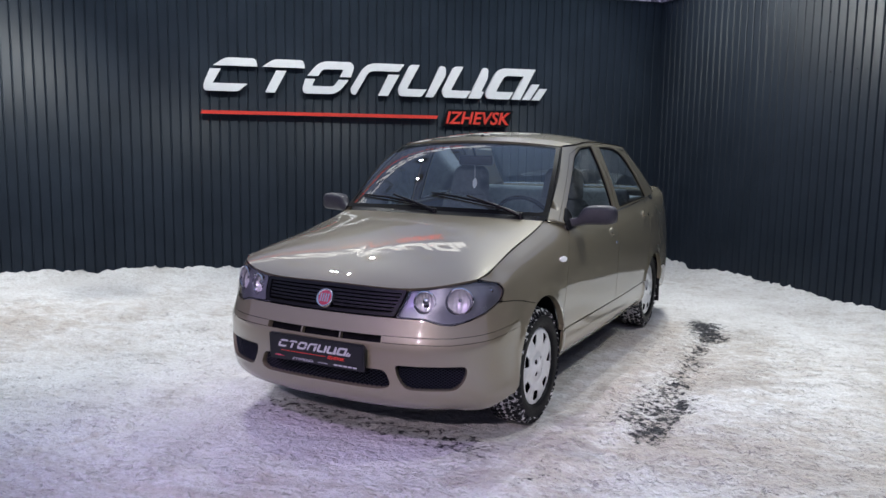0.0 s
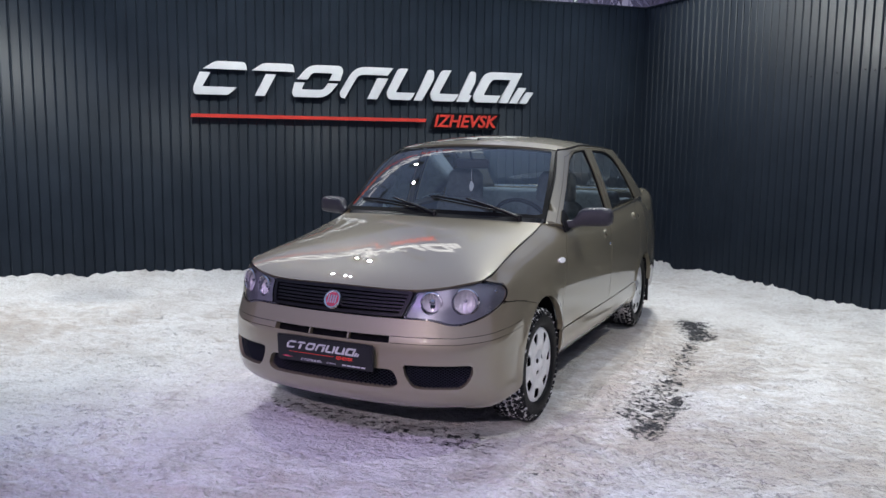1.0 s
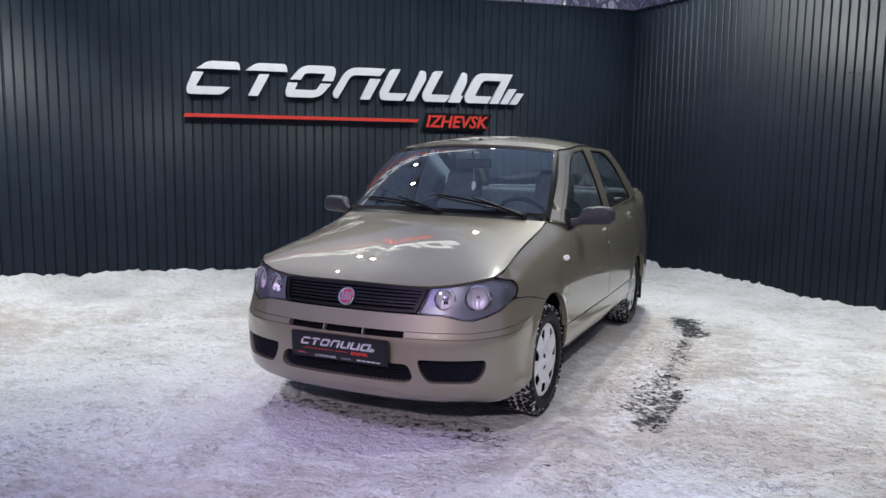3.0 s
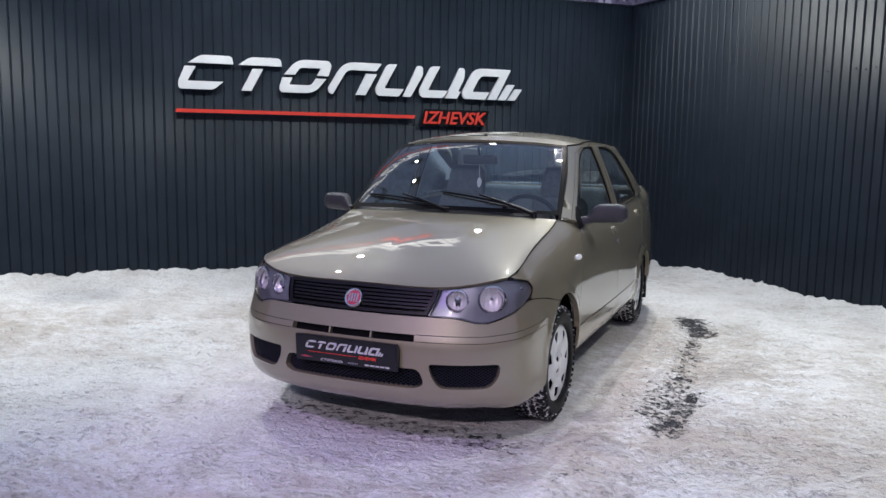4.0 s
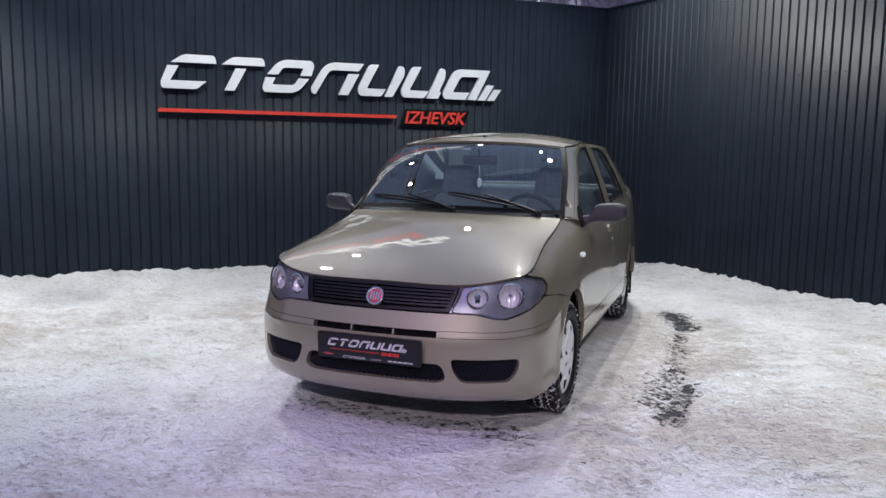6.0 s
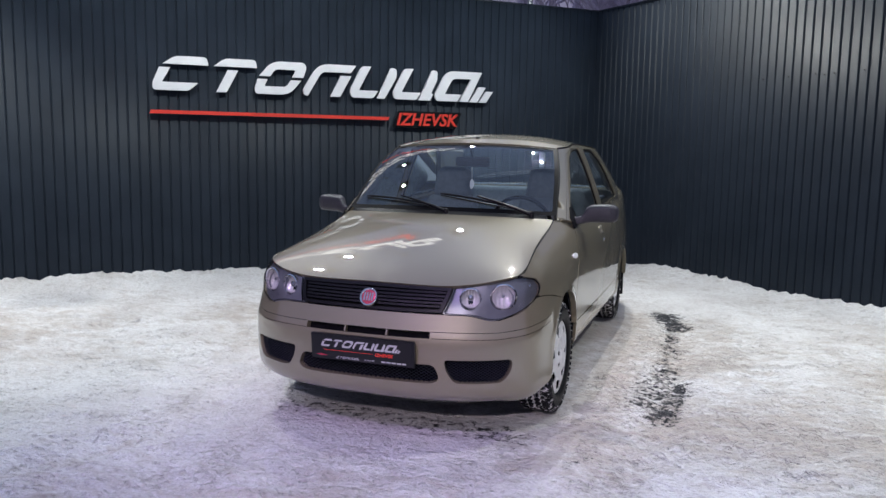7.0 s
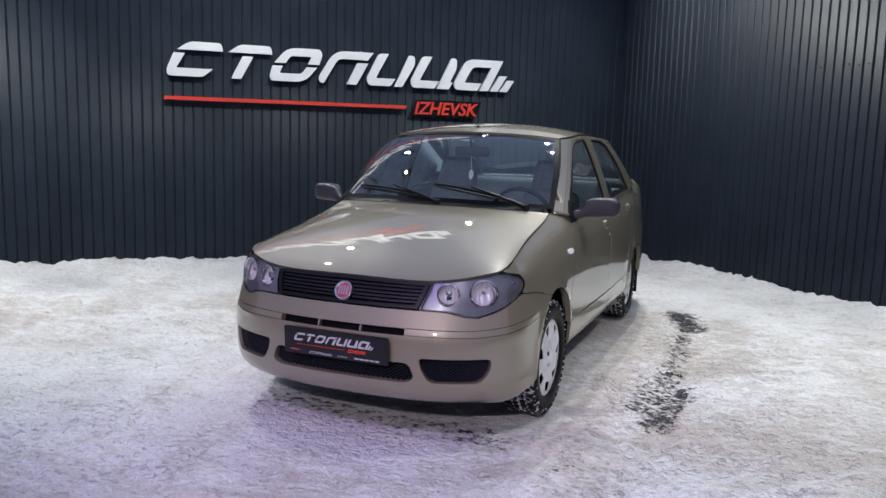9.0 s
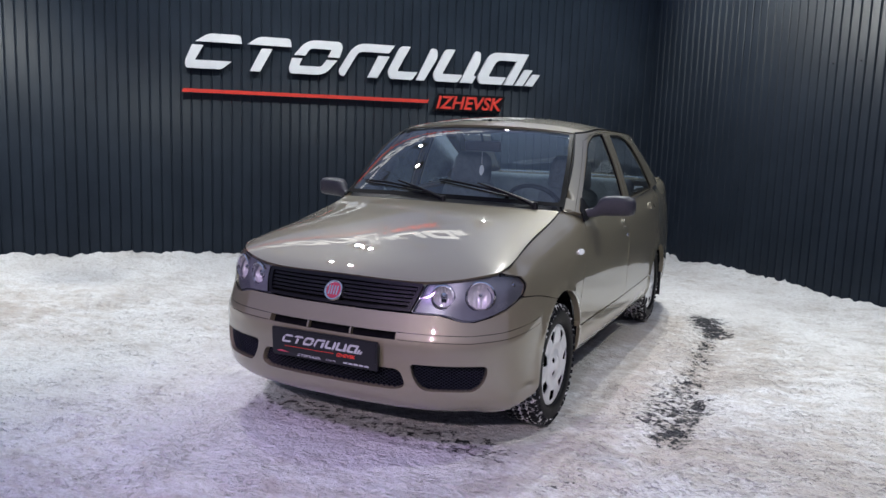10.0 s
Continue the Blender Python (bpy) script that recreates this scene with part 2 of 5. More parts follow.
# plan outline of one half, nose to tail
PLAN = [(0, 0.0), (0.20, 0.006), (0.38, 0.031), (0.53, 0.078), (0.66, 0.158), (0.752, 0.268), (0.796, 0.42), (0.811, 0.60), (0.817, 0.85), (0.822, 1.2), (0.834, 1.7),
        (0.845, 2.2), (0.849, 2.7), (0.846, 3.2), (0.830, 3.6), (0.802, 3.9), (0.75, 4.06), (0.60, 4.145), (0.30, 4.182), (0, 4.19)]
_c = smooth_curve([(-0.20, 0.007)] + PLAN + [(-0.30, 4.182)])
_i0, _i1 = 40, len(_c) - 41
_c = _c[_i0:_i1 + 1]
_arc = np.concatenate([[0], np.cumsum(np.hypot(*np.diff(_c, axis=0).T))])
U_END = _arc[-1]
_tan = np.gradient(_c, _arc, axis=0)
_tan /= np.linalg.norm(_tan, axis=1)[:, None]


def u_y(y):
    """Way round the plan at which the flank is y from the nose."""
    return float(np.interp(y, _c[:, 1], _arc))


# sections: height and set-back, from the lower lip to the upper edge
def sec(*zd):
    return [c for pair in zd for c in pair]


STATIONS = [
    (0.00, sec((0.20, 0.14), (0.245, 0.045), (0.31, 0.010), (0.43, 0.0), (0.53, 0.0), (0.585, 0.018), (0.645, 0.042), (0.705, 0.068), (0.775, 0.118))),
    (0.40, sec((0.20, 0.14), (0.245, 0.045), (0.31, 0.010), (0.43, 0.0), (0.53, 0.0), (0.585, 0.018), (0.645, 0.041), (0.705, 0.064), (0.774, 0.105))),
    (0.66, sec((0.20, 0.14), (0.245, 0.045), (0.31, 0.010), (0.43, 0.0), (0.53, 0.0), (0.585, 0.016), (0.645, 0.036), (0.72, 0.051), (0.807, 0.082))),
    (0.86, sec((0.19, 0.085), (0.235, 0.032), (0.31, 0.006), (0.43, 0.0), (0.53, 0.0), (0.59, 0.012), (0.66, 0.028), (0.75, 0.040), (0.829, 0.082))),
    (1.02, sec((0.19, 0.075), (0.235, 0.026), (0.31, 0.004), (0.43, 0.0), (0.54, 0.0), (0.62, 0.006), (0.71, 0.028), (0.79, 0.052), (0.858, 0.118))),
    (1.32, sec((0.19, 0.06), (0.235, 0.018), (0.32, 0.004), (0.45, 0.0), (0.57, 0.0), (0.67, 0.007), (0.77, 0.032), (0.86, 0.082), (0.913, 0.152))),
    (1.62, sec((0.23, 0.10), (0.285, 0.040), (0.345, 0.010), (0.43, 0.003), (0.58, 0.0), (0.71, 0.003), (0.82, 0.024), (0.915, 0.076), (0.976, 0.158))),
    (1.84, sec((0.23, 0.10), (0.285, 0.040), (0.345, 0.010), (0.43, 0.003), (0.58, 0.0), (0.72, 0.003), (0.84, 0.020), (0.955, 0.070), (1.026, 0.165))),
    (1.97, sec((0.23, 0.10), (0.285, 0.040), (0.345, 0.010), (0.43, 0.003), (0.58, 0.0), (0.72, 0.002), (0.84, 0.017), (0.93, 0.046), (0.998, 0.104))),
    (2.12, sec((0.23, 0.10), (0.285, 0.040), (0.345, 0.010), (0.43, 0.003), (0.58, 0.0), (0.72, 0.002), (0.83, 0.015), (0.90, 0.034), (0.968, 0.066))),
    (3.00, sec((0.23, 0.10), (0.285, 0.040), (0.345, 0.010), (0.43, 0.003), (0.59, 0.0), (0.73, 0.002), (0.85, 0.016), (0.93, 0.036), (1.010, 0.070))),
    (3.80, sec((0.23, 0.10), (0.285, 0.040), (0.345, 0.010), (0.43, 0.003), (0.60, 0.0), (0.75, 0.003), (0.88, 0.018), (0.97, 0.041), (1.055, 0.082))),
    (4.15, sec((0.23, 0.12), (0.285, 0.05), (0.36, 0.012), (0.46, 0.0), (0.60, 0.0), (0.74, 0.007), (0.88, 0.026), (1.01, 0.062), (1.082, 0.115))),
    (4.55, sec((0.22, 0.06), (0.26, 0.018), (0.36, 0.004), (0.48, 0.0), (0.62, 0.004), (0.76, 0.012), (0.90, 0.030), (1.04, 0.052), (1.105, 0.105))),
    (4.95, sec((0.24, 0.06), (0.28, 0.018), (0.38, 0.004), (0.50, 0.0), (0.64, 0.012), (0.78, 0.022), (0.92, 0.040), (1.04, 0.060), (1.102, 0.120))),
    (U_END, sec((0.24, 0.07), (0.28, 0.02), (0.38, 0.004), (0.50, 0.0), (0.64, 0.030), (0.78, 0.045), (0.92, 0.062), (1.04, 0.085), (1.095, 0.135))),
]
_us = [s[0] for s in STATIONS]
_loft = pchip(_us, [s[1] for s in STATIONS])
AXLES = (0.80, 3.25)
ARCHES = ((0.785, 0.355, 0.305, 0.325), (3.20, 0.32, 0.32, 0.315))     # middle, height, half-length, rise


def lower(u, v):
    """Point of the lower body: u round the plan (minus: other side), v from lip to upper edge."""
    u, v = np.atleast_1d(np.asarray(u, float)), np.atleast_1d(np.asarray(v, float))
    a = np.clip(np.abs(u), 0, U_END)
    rows = _loft(a).reshape(len(a), 9, 2)
    x = np.clip(v, 0, 1) * 8
    i = np.clip(x.astype(int), 0, 7)
    t = (x - i)[:, None]
    k = np.arange(len(a))
    p1, p2 = rows[k, i], rows[k, i + 1]
    p0 = np.where((i > 0)[:, None], rows[k, np.maximum(i - 1, 0)], 2 * p1 - p2)
    p3 = np.where((i < 7)[:, None], rows[k, np.minimum(i + 2, 8)], 2 * p2 - p1)
    zd = 0.5 * (2 * p1 + (p2 - p0) * t + (2 * p0 - 5 * p1 + 4 * p2 - p3) * t**2 + (3 * p1 - p0 - 3 * p2 + p3) * t**3)
    z, d = zd[:, 0], zd[:, 1]
    px, py = np.interp(a, _arc, _c[:, 0]), np.interp(a, _arc, _c[:, 1])
    tx, ty = np.interp(a, _arc, _tan[:, 0]), np.interp(a, _arc, _tan[:, 1])
    # flared lips round the wheels
    for ay, az, ra, rb in ARCHES:
        q = np.hypot((py - ay) / ra, (z - az) / rb)
        d = d - 0.012 * np.exp(-((q - 1) / 0.10) ** 2) * (z > 0.2) * (z < 0.8)
    X = np.maximum(px - d * ty, 0)
    Y = py + d * tx
    return np.stack([np.where(u < 0, -X, X), Y, z], 1)


_vd = np.linspace(0, 1, 161)


def uv(u, z):
    """(u, v) of a height z on the lower body."""
    zz = lower(np.full(161, abs(u)), _vd)[:, 2]
    return (u, float(np.interp(z, zz, _vd)))


def edge(u):
    return lower([u], [1.0])[0]


# upper body: explicit across-width over (y, z)
WAIST = pchip([1.1, 1.36, 2.2, 3.0, 3.35, 4.0], [0.985, 0.967, 1.008, 1.050, 1.072, 1.105])


def pillar(z):
    """How far back the windscreen's edge stands at a height."""
    return 1.212 + (z - 1.03) * 1.355


def tailline(z):
    """How far back the rear screen's edge stands at a height."""
    return 3.72 - (z - 1.08) * 1.62


def upper(y, z):
    y, z = np.atleast_1d(np.asarray(y, float)), np.atleast_1d(np.asarray(z, float))
    a = np.interp(y, _c[:, 1], _arc)
    base = np.interp(y, _c[:, 1], _c[:, 0]) - np.interp(y, [1.1, 1.36, 3.0, 3.5, 4.0], [0.066, 0.066, 0.070, 0.076, 0.10])
    dz = z - WAIST(y)
    x = base - 0.285 * dz - 0.20 * np.maximum(dz, 0) ** 2 - 2.2 * np.maximum(z - 1.435, 0) ** 1.5 * 4
    f = np.maximum(0, 1 - (y - pillar(z)) / 0.17)
    k = np.clip((z - 1.0) / 0.30, 0, 1)
    x = x - (0.085 - 0.031 * k * k * (3 - 2 * k)) * f**2
    g = np.maximum(0, 1 - (tailline(z) - y) / 0.30)
    x = x - 0.10 * g**2
    return np.stack([x, y, z], 1)

# ---- ground ----
def value_noise(x, y, seed):
    """Smooth random heights on a unit lattice, -1 to 1."""
    rng = np.random.RandomState(seed)
    tab = rng.rand(256, 256) * 2 - 1
    xi, yi = np.floor(x).astype(int), np.floor(y).astype(int)
    fx, fy = x - xi, y - yi
    fx, fy = fx * fx * (3 - 2 * fx), fy * fy * (3 - 2 * fy)
    g = lambda a, b: tab[a % 256, b % 256]
    return (g(xi, yi) * (1 - fx) + g(xi + 1, yi) * fx) * (1 - fy) + (g(xi, yi + 1) * (1 - fx) + g(xi + 1, yi + 1) * fx) * fy


def wall_gap(x, y):
    """Distances in front of the sign wall and of the side wall."""
    d1 = (x - WALL0.x) * WALL_N.x + (y - WALL0.y) * WALL_N.y
    n = SIDE_N if SIDE_N.y < 0 else -SIDE_N
    d2 = (x - CORNER.x) * n.x + (y - CORNER.y) * n.y
    return d1, d2


def strip(x, y, pts, w):
    """1 on a line of points, falling to 0 at its half-width."""
    best = np.full(x.shape, 9.0)
    for (ax, ay, aw), (bx, by, bw) in zip(pts, pts[1:]):
        t = np.clip(((x - ax) * (bx - ax) + (y - ay) * (by - ay)) / ((bx - ax) ** 2 + (by - ay) ** 2), 0, 1)
        best = np.minimum(best, np.hypot(x - ax - t * (bx - ax), y - ay - t * (by - ay)) / (aw + t * (bw - aw)))
    return np.clip(1.15 - best, 0, 1) * w


def snow_material():
    m = bpy.data.materials.new("trodden_snow")
    m.use_nodes = True
    n, l = m.node_tree.nodes, m.node_tree.links
    b = n["Principled BSDF"]
    co = n.new("ShaderNodeTexCoord")

    def tex(scale, detail, stretch=(1, 1, 1), rough=0.6):
        mp, t = n.new("ShaderNodeMapping"), n.new("ShaderNodeTexNoise")
        mp.inputs["Scale"].default_value = stretch
        mp.inputs["Rotation"].default_value = (0, 0, -0.35)
        t.inputs["Scale"].default_value, t.inputs["Detail"].default_value, t.inputs["Roughness"].default_value = scale, detail, rough
        l.new(co.outputs["Object"], mp.inputs["Vector"])
        l.new(mp.outputs[0], t.inputs["Vector"])
        return t.outputs["Fac"]

    def step(src, lo, hi):
        r = n.new("ShaderNodeMapRange")
        r.interpolation_type = "SMOOTHSTEP"
        r.inputs["From Min"].default_value, r.inputs["From Max"].default_value = lo, hi
        l.new(src, r.inputs["Value"])
        return r.outputs["Result"]

    def maths(op, p, q):
        k = n.new("ShaderNodeMath")
        k.operation, k.use_clamp = op, op != "ADD" and not (isinstance(q, float) and q < 0)
        for i, v in enumerate((p, q)):
            if isinstance(v, float):
                k.inputs[i].default_value = v
            else:
                l.new(v, k.inputs[i])
        return k.outputs[0]

    def blend(fac, c0, c1):
        k = n.new("ShaderNodeMixRGB")
        l.new(fac, k.inputs[0])
        for i, c in ((1, c0), (2, c1)):
            if isinstance(c, tuple):
                k.inputs[i].default_value = (*c, 1)
            else:
                l.new(c, k.inputs[i])
        return k.outputs[0]

    def attr(name):
        k = n.new("ShaderNodeAttribute")
        k.attribute_name = name
        return k.outputs["Fac"]

    bare, dirt = attr("bare"), attr("dirt")
    white = blend(step(tex(1.3, 5), 0.35, 0.7), (0.78, 0.775, 0.77), (0.66, 0.640, 0.625))
    brown_at = maths("ADD", maths("MULTIPLY", tex(5.0, 8, (1, 1.8, 1), 0.72), 0.75), maths("MULTIPLY", dirt, 0.42))
    col = blend(step(brown_at, 0.40, 0.66), white, (0.50, 0.44, 0.39))
    specks = step(maths("ADD", maths("ADD", maths("MULTIPLY", tex(11.0, 8, (1, 1.6, 1), 0.78), 0.8), maths("MULTIPLY", tex(2.1, 4), 0.35)), maths("MULTIPLY", dirt, 0.12)), 0.58, 0.72)
    col = blend(maths("MULTIPLY", specks, 0.47), col, (0.36, 0.325, 0.295))
    flecks = step(maths("ADD", maths("ADD", maths("MULTIPLY", tex(46.0, 4, (1, 1.8, 1), 0.65), 0.9), maths("MULTIPLY", tex(3.2, 4), 0.25)), maths("MULTIPLY", dirt, 0.08)), 0.63, 0.69)
    col = blend(maths("MULTIPLY", flecks, 0.30), col, (0.25, 0.23, 0.215))
    # dents are darkened in colour too, as shade in the hollows
    dent = step(maths("ADD", maths("ADD", maths("MULTIPLY", tex(27.0, 4, (1, 1.3, 1), 0.55), 0.85), maths("MULTIPLY", tex(2.6, 4), 0.32)), maths("MULTIPLY", dirt, 0.07)), 0.65, 0.76)
    col = blend(maths("MULTIPLY", dent, 0.24), col, (0.40, 0.345, 0.305))
    grains = step(tex(95.0, 3), 0.66, 0.72)
    col = blend(maths("MULTIPLY", grains, 0.42), col, (0.22, 0.20, 0.18))
    mottle = step(tex(38.0, 6, (1, 1.15, 1), 0.7), 0.42, 0.62)
    col = blend(maths("MULTIPLY", mottle, 0.38), col, (0.50, 0.47, 0.445))
    dark = step(maths("ADD", maths("MULTIPLY", tex(19.0, 8, (1, 1.15, 1), 0.8), 0.9), maths("MULTIPLY", bare, 0.50)), 0.69, 0.74)
    col = blend(dark, col, (0.035, 0.035, 0.040))
    l.new(col, b.inputs["Base Color"])
    r = n.new("ShaderNodeMapRange")
    r.inputs["To Min"].default_value, r.inputs["To Max"].default_value = 0.62, 0.42
    l.new(dark, r.inputs["Value"])
    l.new(r.outputs["Result"], b.inputs["Roughness"])
    b.inputs["Specular IOR Level"].default_value = 0.35
    hsum = maths("MULTIPLY", dark, -0.25)
    for scale, weight in ((13.0, 0.8), (34.0, 0.55), (80.0, 0.34), (170.0, 0.16)):
        hsum = maths("ADD", hsum, maths("MULTIPLY", tex(scale, 2.5, (0.95, 1.05, 1), 0.55), weight))
    hsum = maths("ADD", hsum, maths("MULTIPLY", dent, -0.35))
    bp = n.new("ShaderNodeBump")
    bp.inputs["Strength"].default_value, bp.inputs["Distance"].default_value = 1.0, 0.032
    l.new(hsum, bp.inputs["Height"])
    l.new(bp.outputs["Normal"], b.inputs["Normal"])
    return m


SNOW = snow_material()
gx = np.concatenate([[-900, -200, -60, -25], np.arange(-10.5, 3.6, 0.032), [8, 25, 60, 200, 900]])
gy = np.concatenate([[-900, -200, -60, -20, -6], np.arange(-0.6, 10.6, 0.032), [14, 30, 60, 200, 900]])
MX, MY = np.meshgrid(gx, gy)
d1, d2 = wall_gap(MX, MY)
near = (MX > -10.6) & (MX < 3.7) & (MY > -0.7) & (MY < 10.7)
lump = value_noise(MX * 3.3, MY * 3.3, 1) * 0.5 + value_noise(MX * 8, MY * 8, 2) * 0.35 + value_noise(MX * 19, MY * 19, 3) * 0.15
MZ = 0.016 * value_noise(MX * 1.1, MY * 1.1, 4) + 0.010 * value_noise(MX * 4.2, MY * 4.2, 5) + 0.012 * value_noise(MX * 7 + MY * 2, MY * 10 - MX * 3, 6) + 0.012 * np.abs(value_noise(MX * 14, MY * 17, 7)) + 0.006 * value_noise(MX * 15, MY * 15, 17)
for d, hgt, uneven in ((d1, 0.05, 0.6), (d2, 0.047, 0.6)):
    MZ += np.where((d > -0.4) & near, hgt * np.exp(-np.maximum(d, 0) / 0.22) * (1 + uneven * (0.8 * lump + 0.7 * value_noise(MX * 12, MY * 12, 21) + 0.6 * value_noise(MX * 26, MY * 26, 23))) + 0.02 * np.exp(-np.maximum(d, 0) / 0.9), 0)
tracks = np.zeros_like(MX)
for pts in ([(-2.9, 3.1, 0.13), (-3.35, 2.2, 0.13), (-4.2, 1.0, 0.14), (-5.4, -0.4, 0.15)], [(-1.35, 2.9, 0.12), (-1.75, 2.0, 0.12), (-2.6, 0.6, 0.13)],
            [(-0.85, 6.4, 0.16), (-0.80, 5.0, 0.15), (-0.78, 3.8, 0.15), (-1.0, 2.4, 0.14), (-1.7, 0.8, 0.14)]):
    tracks = np.maximum(tracks, strip(MX, MY, pts, 1.0))
MZ -= 0.020 * tracks * (1 + 0.4 * np.sin(MX * 52 + MY * 31))
under = np.exp(-(np.maximum(np.abs(MX + 2.13) - 0.55, 0) / 0.25) ** 2 - (np.maximum(np.abs(MY - 4.7) - 1.8, 0) / 0.25) ** 2)
MZ *= 1 - 0.75 * under * (d1 > 0.8)
MZ += 0.033 * np.clip((MY - 3.0) / 3.2, 0, 1) * under + 0.008 * under
MZ = np.where(near, MZ, -0.01)
# last strip: dark clods and painted shade under the front bumper
BARE_AND_SHADE = np.maximum.reduce([strip(MX, MY, [(-0.94, 6.50, 0.27), (-0.84, 6.12, 0.25)], 0.66), strip(MX, MY, [(-0.86, 6.1, 0.15), (-0.82, 5.0, 0.22), (-0.88, 4.0, 0.48)], 0.48),
                          strip(MX, MY, [(-0.72, 4.45, 0.15), (-0.80, 3.8, 0.20)], 0.55), strip(MX, MY, [(-1.15, 2.95, 0.13), (-1.05, 3.2, 0.10)], 0.40),
                          strip(MX, MY, [(-2.70, 3.28, 0.34), (-1.5, 3.20, 0.36)], 0.46)])
DIRT = np.clip(0.30 + 0.5 * value_noise(MX * 0.55 + 3, MY * 0.55, 8) + 0.35 * value_noise(MX * 1.6, MY * 1.6, 9) + 0.12 * tracks, 0, 1)
DIRT = np.maximum(DIRT, strip(MX, MY, [(-1.15, 6.3, 0.35), (-1.15, 3.2, 0.35)], 0.5))
# browner and darker towards the near left foreground
DIRT = np.clip(DIRT + 0.38 * np.exp(-((MY - 0.7) / 1.3) ** 2) * np.clip((-0.4 - MX) / 0.8, 0, 1), 0, 1)
DIRT *= np.clip(np.minimum(d1, d2) / 1.6, 0, 1) * np.clip((MX + 6.2) / 2.2, 0.7, 1)
nx = len(gx)
faces = [(j * nx + i, j * nx + i + 1, (j + 1) * nx + i + 1, (j + 1) * nx + i) for j in range(len(gy) - 1) for i in range(nx - 1)]
ground = raw("ground", np.stack([MX.ravel(), MY.ravel(), MZ.ravel()], 1), faces, SNOW, smooth=True)
for nm, arr in (("bare", BARE_AND_SHADE), ("dirt", DIRT)):
    ground.data.attributes.new(nm, "FLOAT", "POINT").data.foreach_set("value", arr.ravel().astype(np.float32))
tagged(ground, "trodden dirty snow with bare dark asphalt patches", "ground", kind="structure")

# ---- sheet metal walls, built of profiled sheets ----


def sheet_wall(name, start, along, out, length, label, pitch=0.1, wide=1.0):
    wall = empty(name, Matrix.Translation(start), label, "wall", kind="structure")
    per = 10
    groove = [(wide * a, d) for a, d in ((0.026, 0.0), (0.0255, 0.0), (0.0225, -0.0008), (0.0195, -0.004), (0.017, -0.011), (0.0135, -0.013), (0.0105, -0.013), (0.007, -0.011), (0.0045, -0.004), (0.0015, -0.0008))]
    prof = [(0.0005, 0.0), (0.001, 0.0)] + [(pitch - a, d) for a, d in groove]
    vs, fs = [], []
    n = per
    for i in range(n):
        for a, d in prof:
            vs.append(along * (i * pitch + a) + out * d)
    vs.append(along * (n * pitch + 0.002))
    m = len(vs)
    pts = [(v.x, v.y, -0.1) for v in vs] + [(v.x, v.y, WALL_TOP) for v in vs] + [(v.x - 0.004 * out.x, v.y - 0.004 * out.y, WALL_TOP) for v in vs]
    for k in range(m - 1):
        fs += [(k, k + 1, m + k + 1, m + k), (m + k, m + k + 1, 2 * m + k + 1, 2 * m + k)]
    first = None
    rng = random.Random(5)
    for s in range(int(length / (per * pitch)) + 1):
        if first is None:
            first = raw("sheet", pts, fs, WALL, wall, smooth=True)
            ob = first
        else:
            ob = new("sheet", first.data)
            ob.parent = wall
        ob.location = along * (s * per * pitch) + out * rng.uniform(0.0, 0.0035)
    # thin folded edge along the top
    e = along * (length + 0.4)
    cap = bmesh.new()
    q = [out * 0.008 + Vector((0, 0, WALL_TOP - 0.010)), out * 0.008 + Vector((0, 0, WALL_TOP + 0.006)), out * -0.03 + Vector((0, 0, WALL_TOP + 0.006)), out * -0.03 + Vector((0, 0, WALL_TOP - 0.010))]
    a, b = [cap.verts.new(p) for p in q], [cap.verts.new(p + e) for p in q]
    for i in range(4):
        cap.faces.new((a[i], a[(i + 1) % 4], b[(i + 1) % 4], b[i]))
    cap.faces.new(a[::-1]), cap.faces.new(b)
    part("capping", cap, WALL, wall, smooth=False)
    return wall


SIDE_OUT = SIDE_N if SIDE_N.y < 0 else -SIDE_N
wall_sign = sheet_wall("wall_sign", WALL0 - 7.7 * WALL_E, WALL_E, WALL_N, 13.0, "dark graphite profiled sheet metal fence wall")
wall_side = sheet_wall("wall_side", CORNER, SIDE_E, SIDE_OUT, 8.8, "dark graphite profiled sheet metal fence wall", 0.0965, 1.15)
screw_bm = bmesh.new()
bmesh.ops.create_cone(screw_bm, cap_ends=True, segments=8, radius1=0.0065, radius2=0.004, depth=0.007)
screw_mesh = part("screw", screw_bm, BLACK, wall_side)
SCREW_TURN = SIDE_OUT.to_track_quat("Z", "Y").to_matrix().to_4x4()
for i, k in enumerate((26, 29, 32, 33, 34, 37)):
    ob = screw_mesh if i == 0 else new("screw", screw_mesh.data)
    ob.parent = wall_side
    p = SIDE_E * (k * 0.0965 + 0.040) + SIDE_OUT * 0.006
    ob.matrix_local = Matrix.Translation((p.x, p.y, 2.16 + 0.008 * (i % 3))) @ SCREW_TURN

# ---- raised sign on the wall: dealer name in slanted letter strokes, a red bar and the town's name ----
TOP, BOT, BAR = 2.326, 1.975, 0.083


